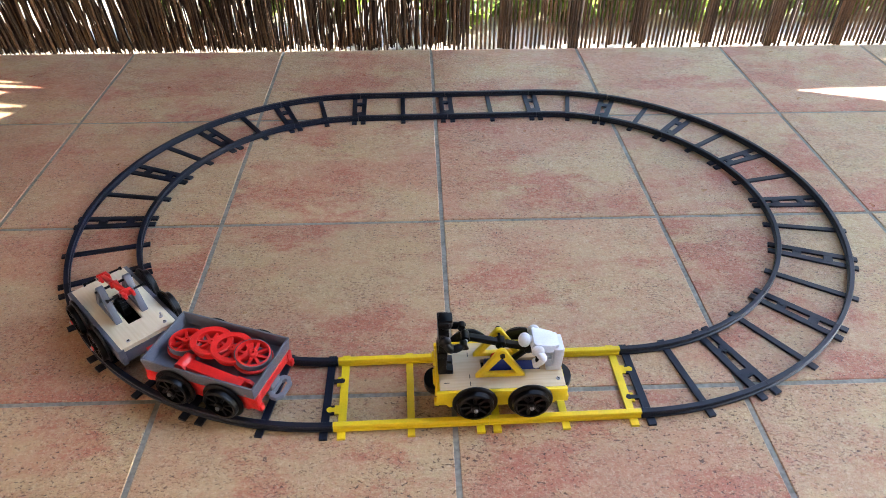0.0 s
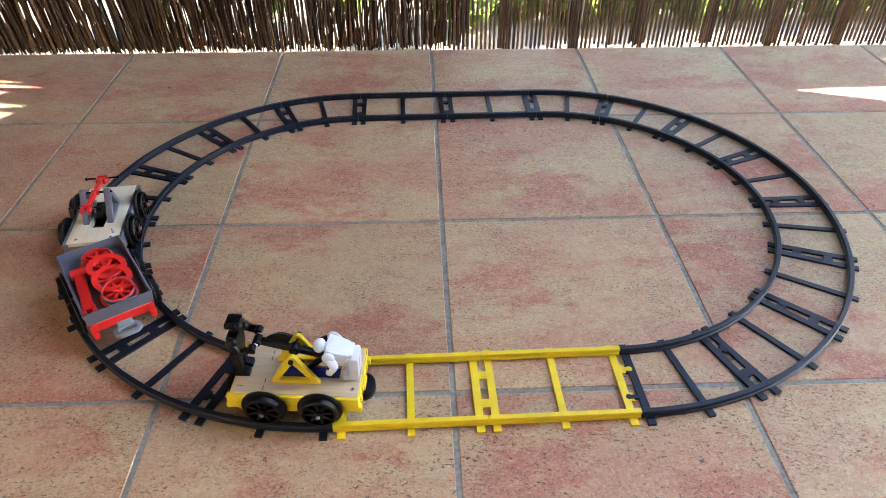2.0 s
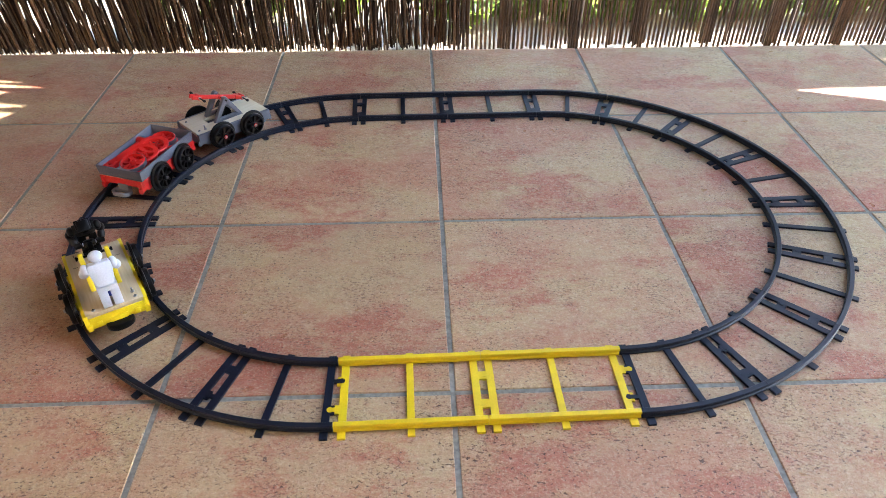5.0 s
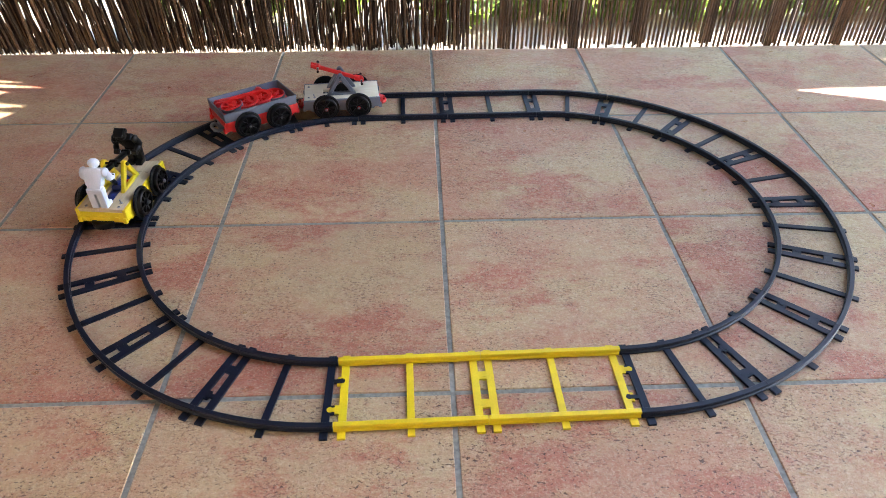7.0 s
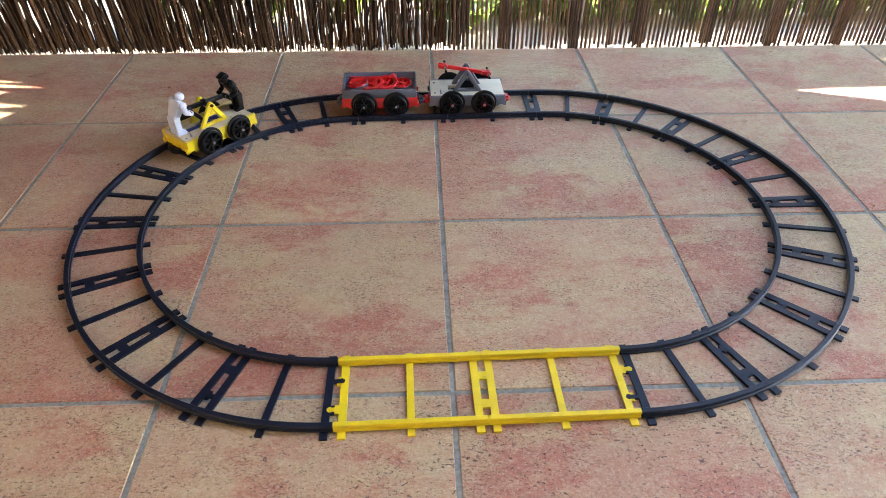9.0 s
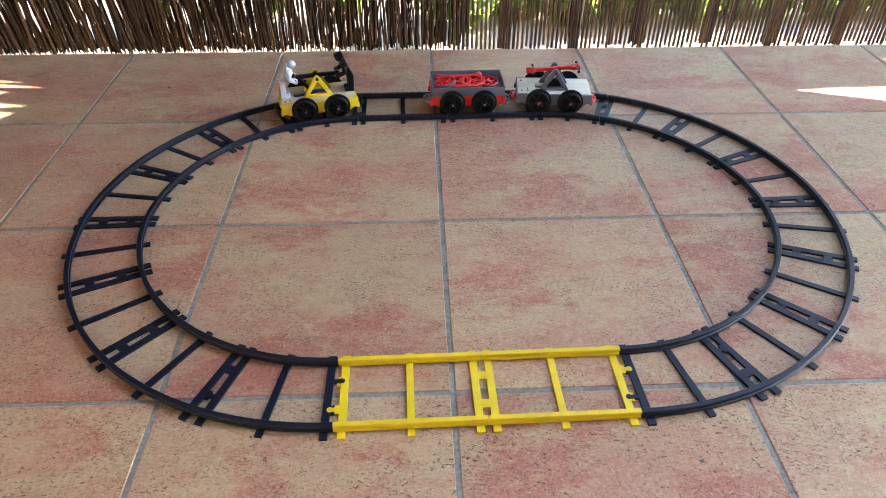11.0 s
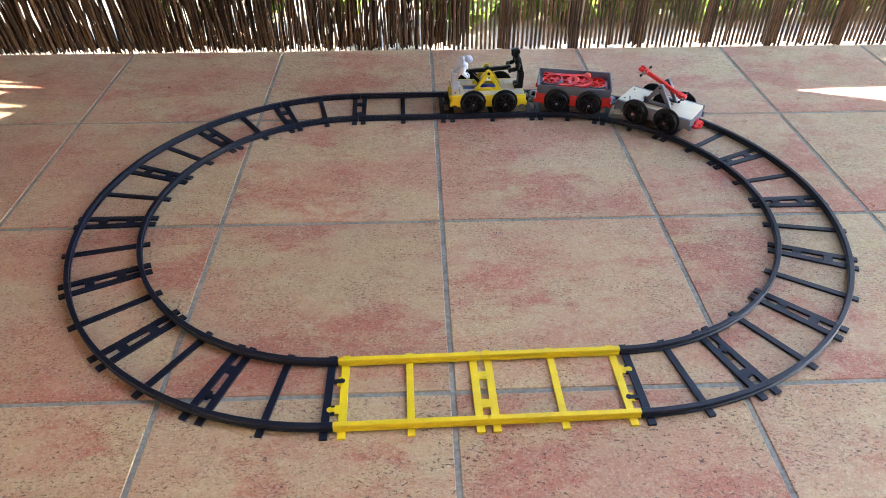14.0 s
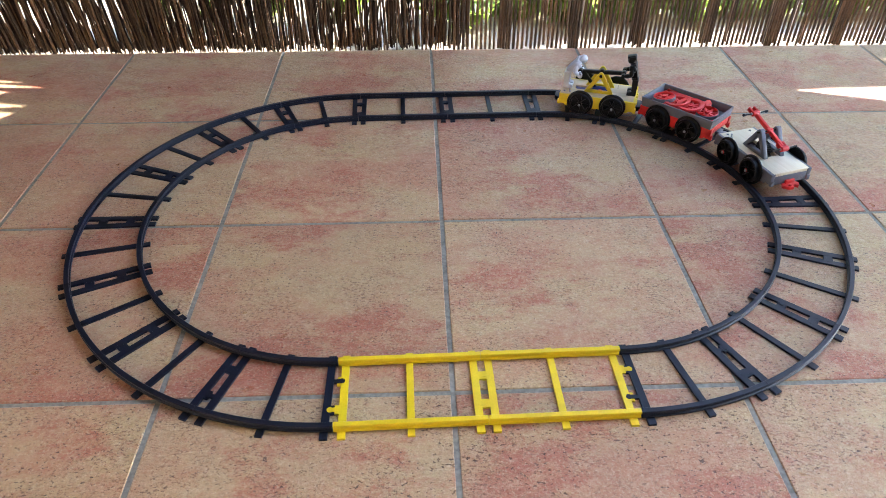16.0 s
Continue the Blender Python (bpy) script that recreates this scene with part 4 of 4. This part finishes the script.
def grey_tilt(t):
    """The motor runs on at an even pace, also while the car is held up."""
    return -GREY_SWING * math.cos(2 * math.pi * (t - GREY_HIGH) / GREY_PERIOD)


def grey_spin(t):
    return GREY_SPIN * t


def motions():
    steps = [i * 0.2 for i in range(81)]
    fine = [i * 0.1 for i in range(161)]
    for car, at, spin, wheels in ((handcar, yellow_at, yellow_at, wheels_y), (wagon, wagon_at, wagon_at, wheels_r), (grey_car, grey_at, grey_spin, wheels_g)):
        walk(car, [(t, car_pose(at(t))) for t in steps])
        for n_, (w, place, side) in enumerate(wheels):
            flip = Matrix() if side > 0 else Matrix.Rotation(math.pi, 4, "Z")
            walk(w, [(t, Matrix.Translation(place) @ Matrix.Rotation(0.7 * n_ + spin(t) / TREAD, 4, "Y") @ flip) for t in fine])
    for thing, m in LOAD:
        walk(thing, [(t, car_pose(wagon_at(t)) @ m) for t in steps])
    for beam, lean in ((beam_y, yellow_tilt), (beam_g, grey_tilt)):
        walk(beam, [(t, Matrix.Translation(PIVOT) @ Matrix.Rotation(radians(lean(t)), 4, "Y")) for t in fine])
    link_rows = []
    for t in fine:
        top = PIVOT + Matrix.Rotation(radians(yellow_tilt(t)), 3, "Y") @ Vector((-0.033, 0, -0.002))
        d = top - Vector((-0.006, 0, 0.043))
        link_rows.append((t, Matrix.Translation(top) @ Matrix.Rotation(math.atan2(d.x, d.z), 4, "Y")))
    walk(link_y, link_rows)
    for trunk, arms, fx, level, swing, bow in ((torso_b, arms_b, 1, 22, 44, 16), (torso_w, arms_w, -1, 32, 50, 32)):
        poses, reach = [], []
        for t in fine:
            a = yellow_tilt(t)
            down = fx * a / 26
            m = Matrix.Translation((fx * 0.0615, 0, HIP)) @ Matrix.Rotation(math.pi if fx > 0 else 0, 4, "Z") @ Matrix.Rotation(radians(level + swing * down + bow * down * down), 4, "Y")
            grip = m.inverted() @ (PIVOT + Matrix.Rotation(radians(a), 3, "Y") @ Vector((fx * 0.0400, 0, 0)))
            poses.append((t, m))
            reach.append((t, math.atan2(0.0236 - grip.z, grip.x - 0.0006) - math.atan2(0.0014, 0.0209)))
        walk(trunk, poses)
        for arm, shoulder in arms:
            walk(arm, [(t, Matrix.Translation(shoulder) @ Matrix.Rotation(turn, 4, "Y")) for t, turn in reach])


motions()
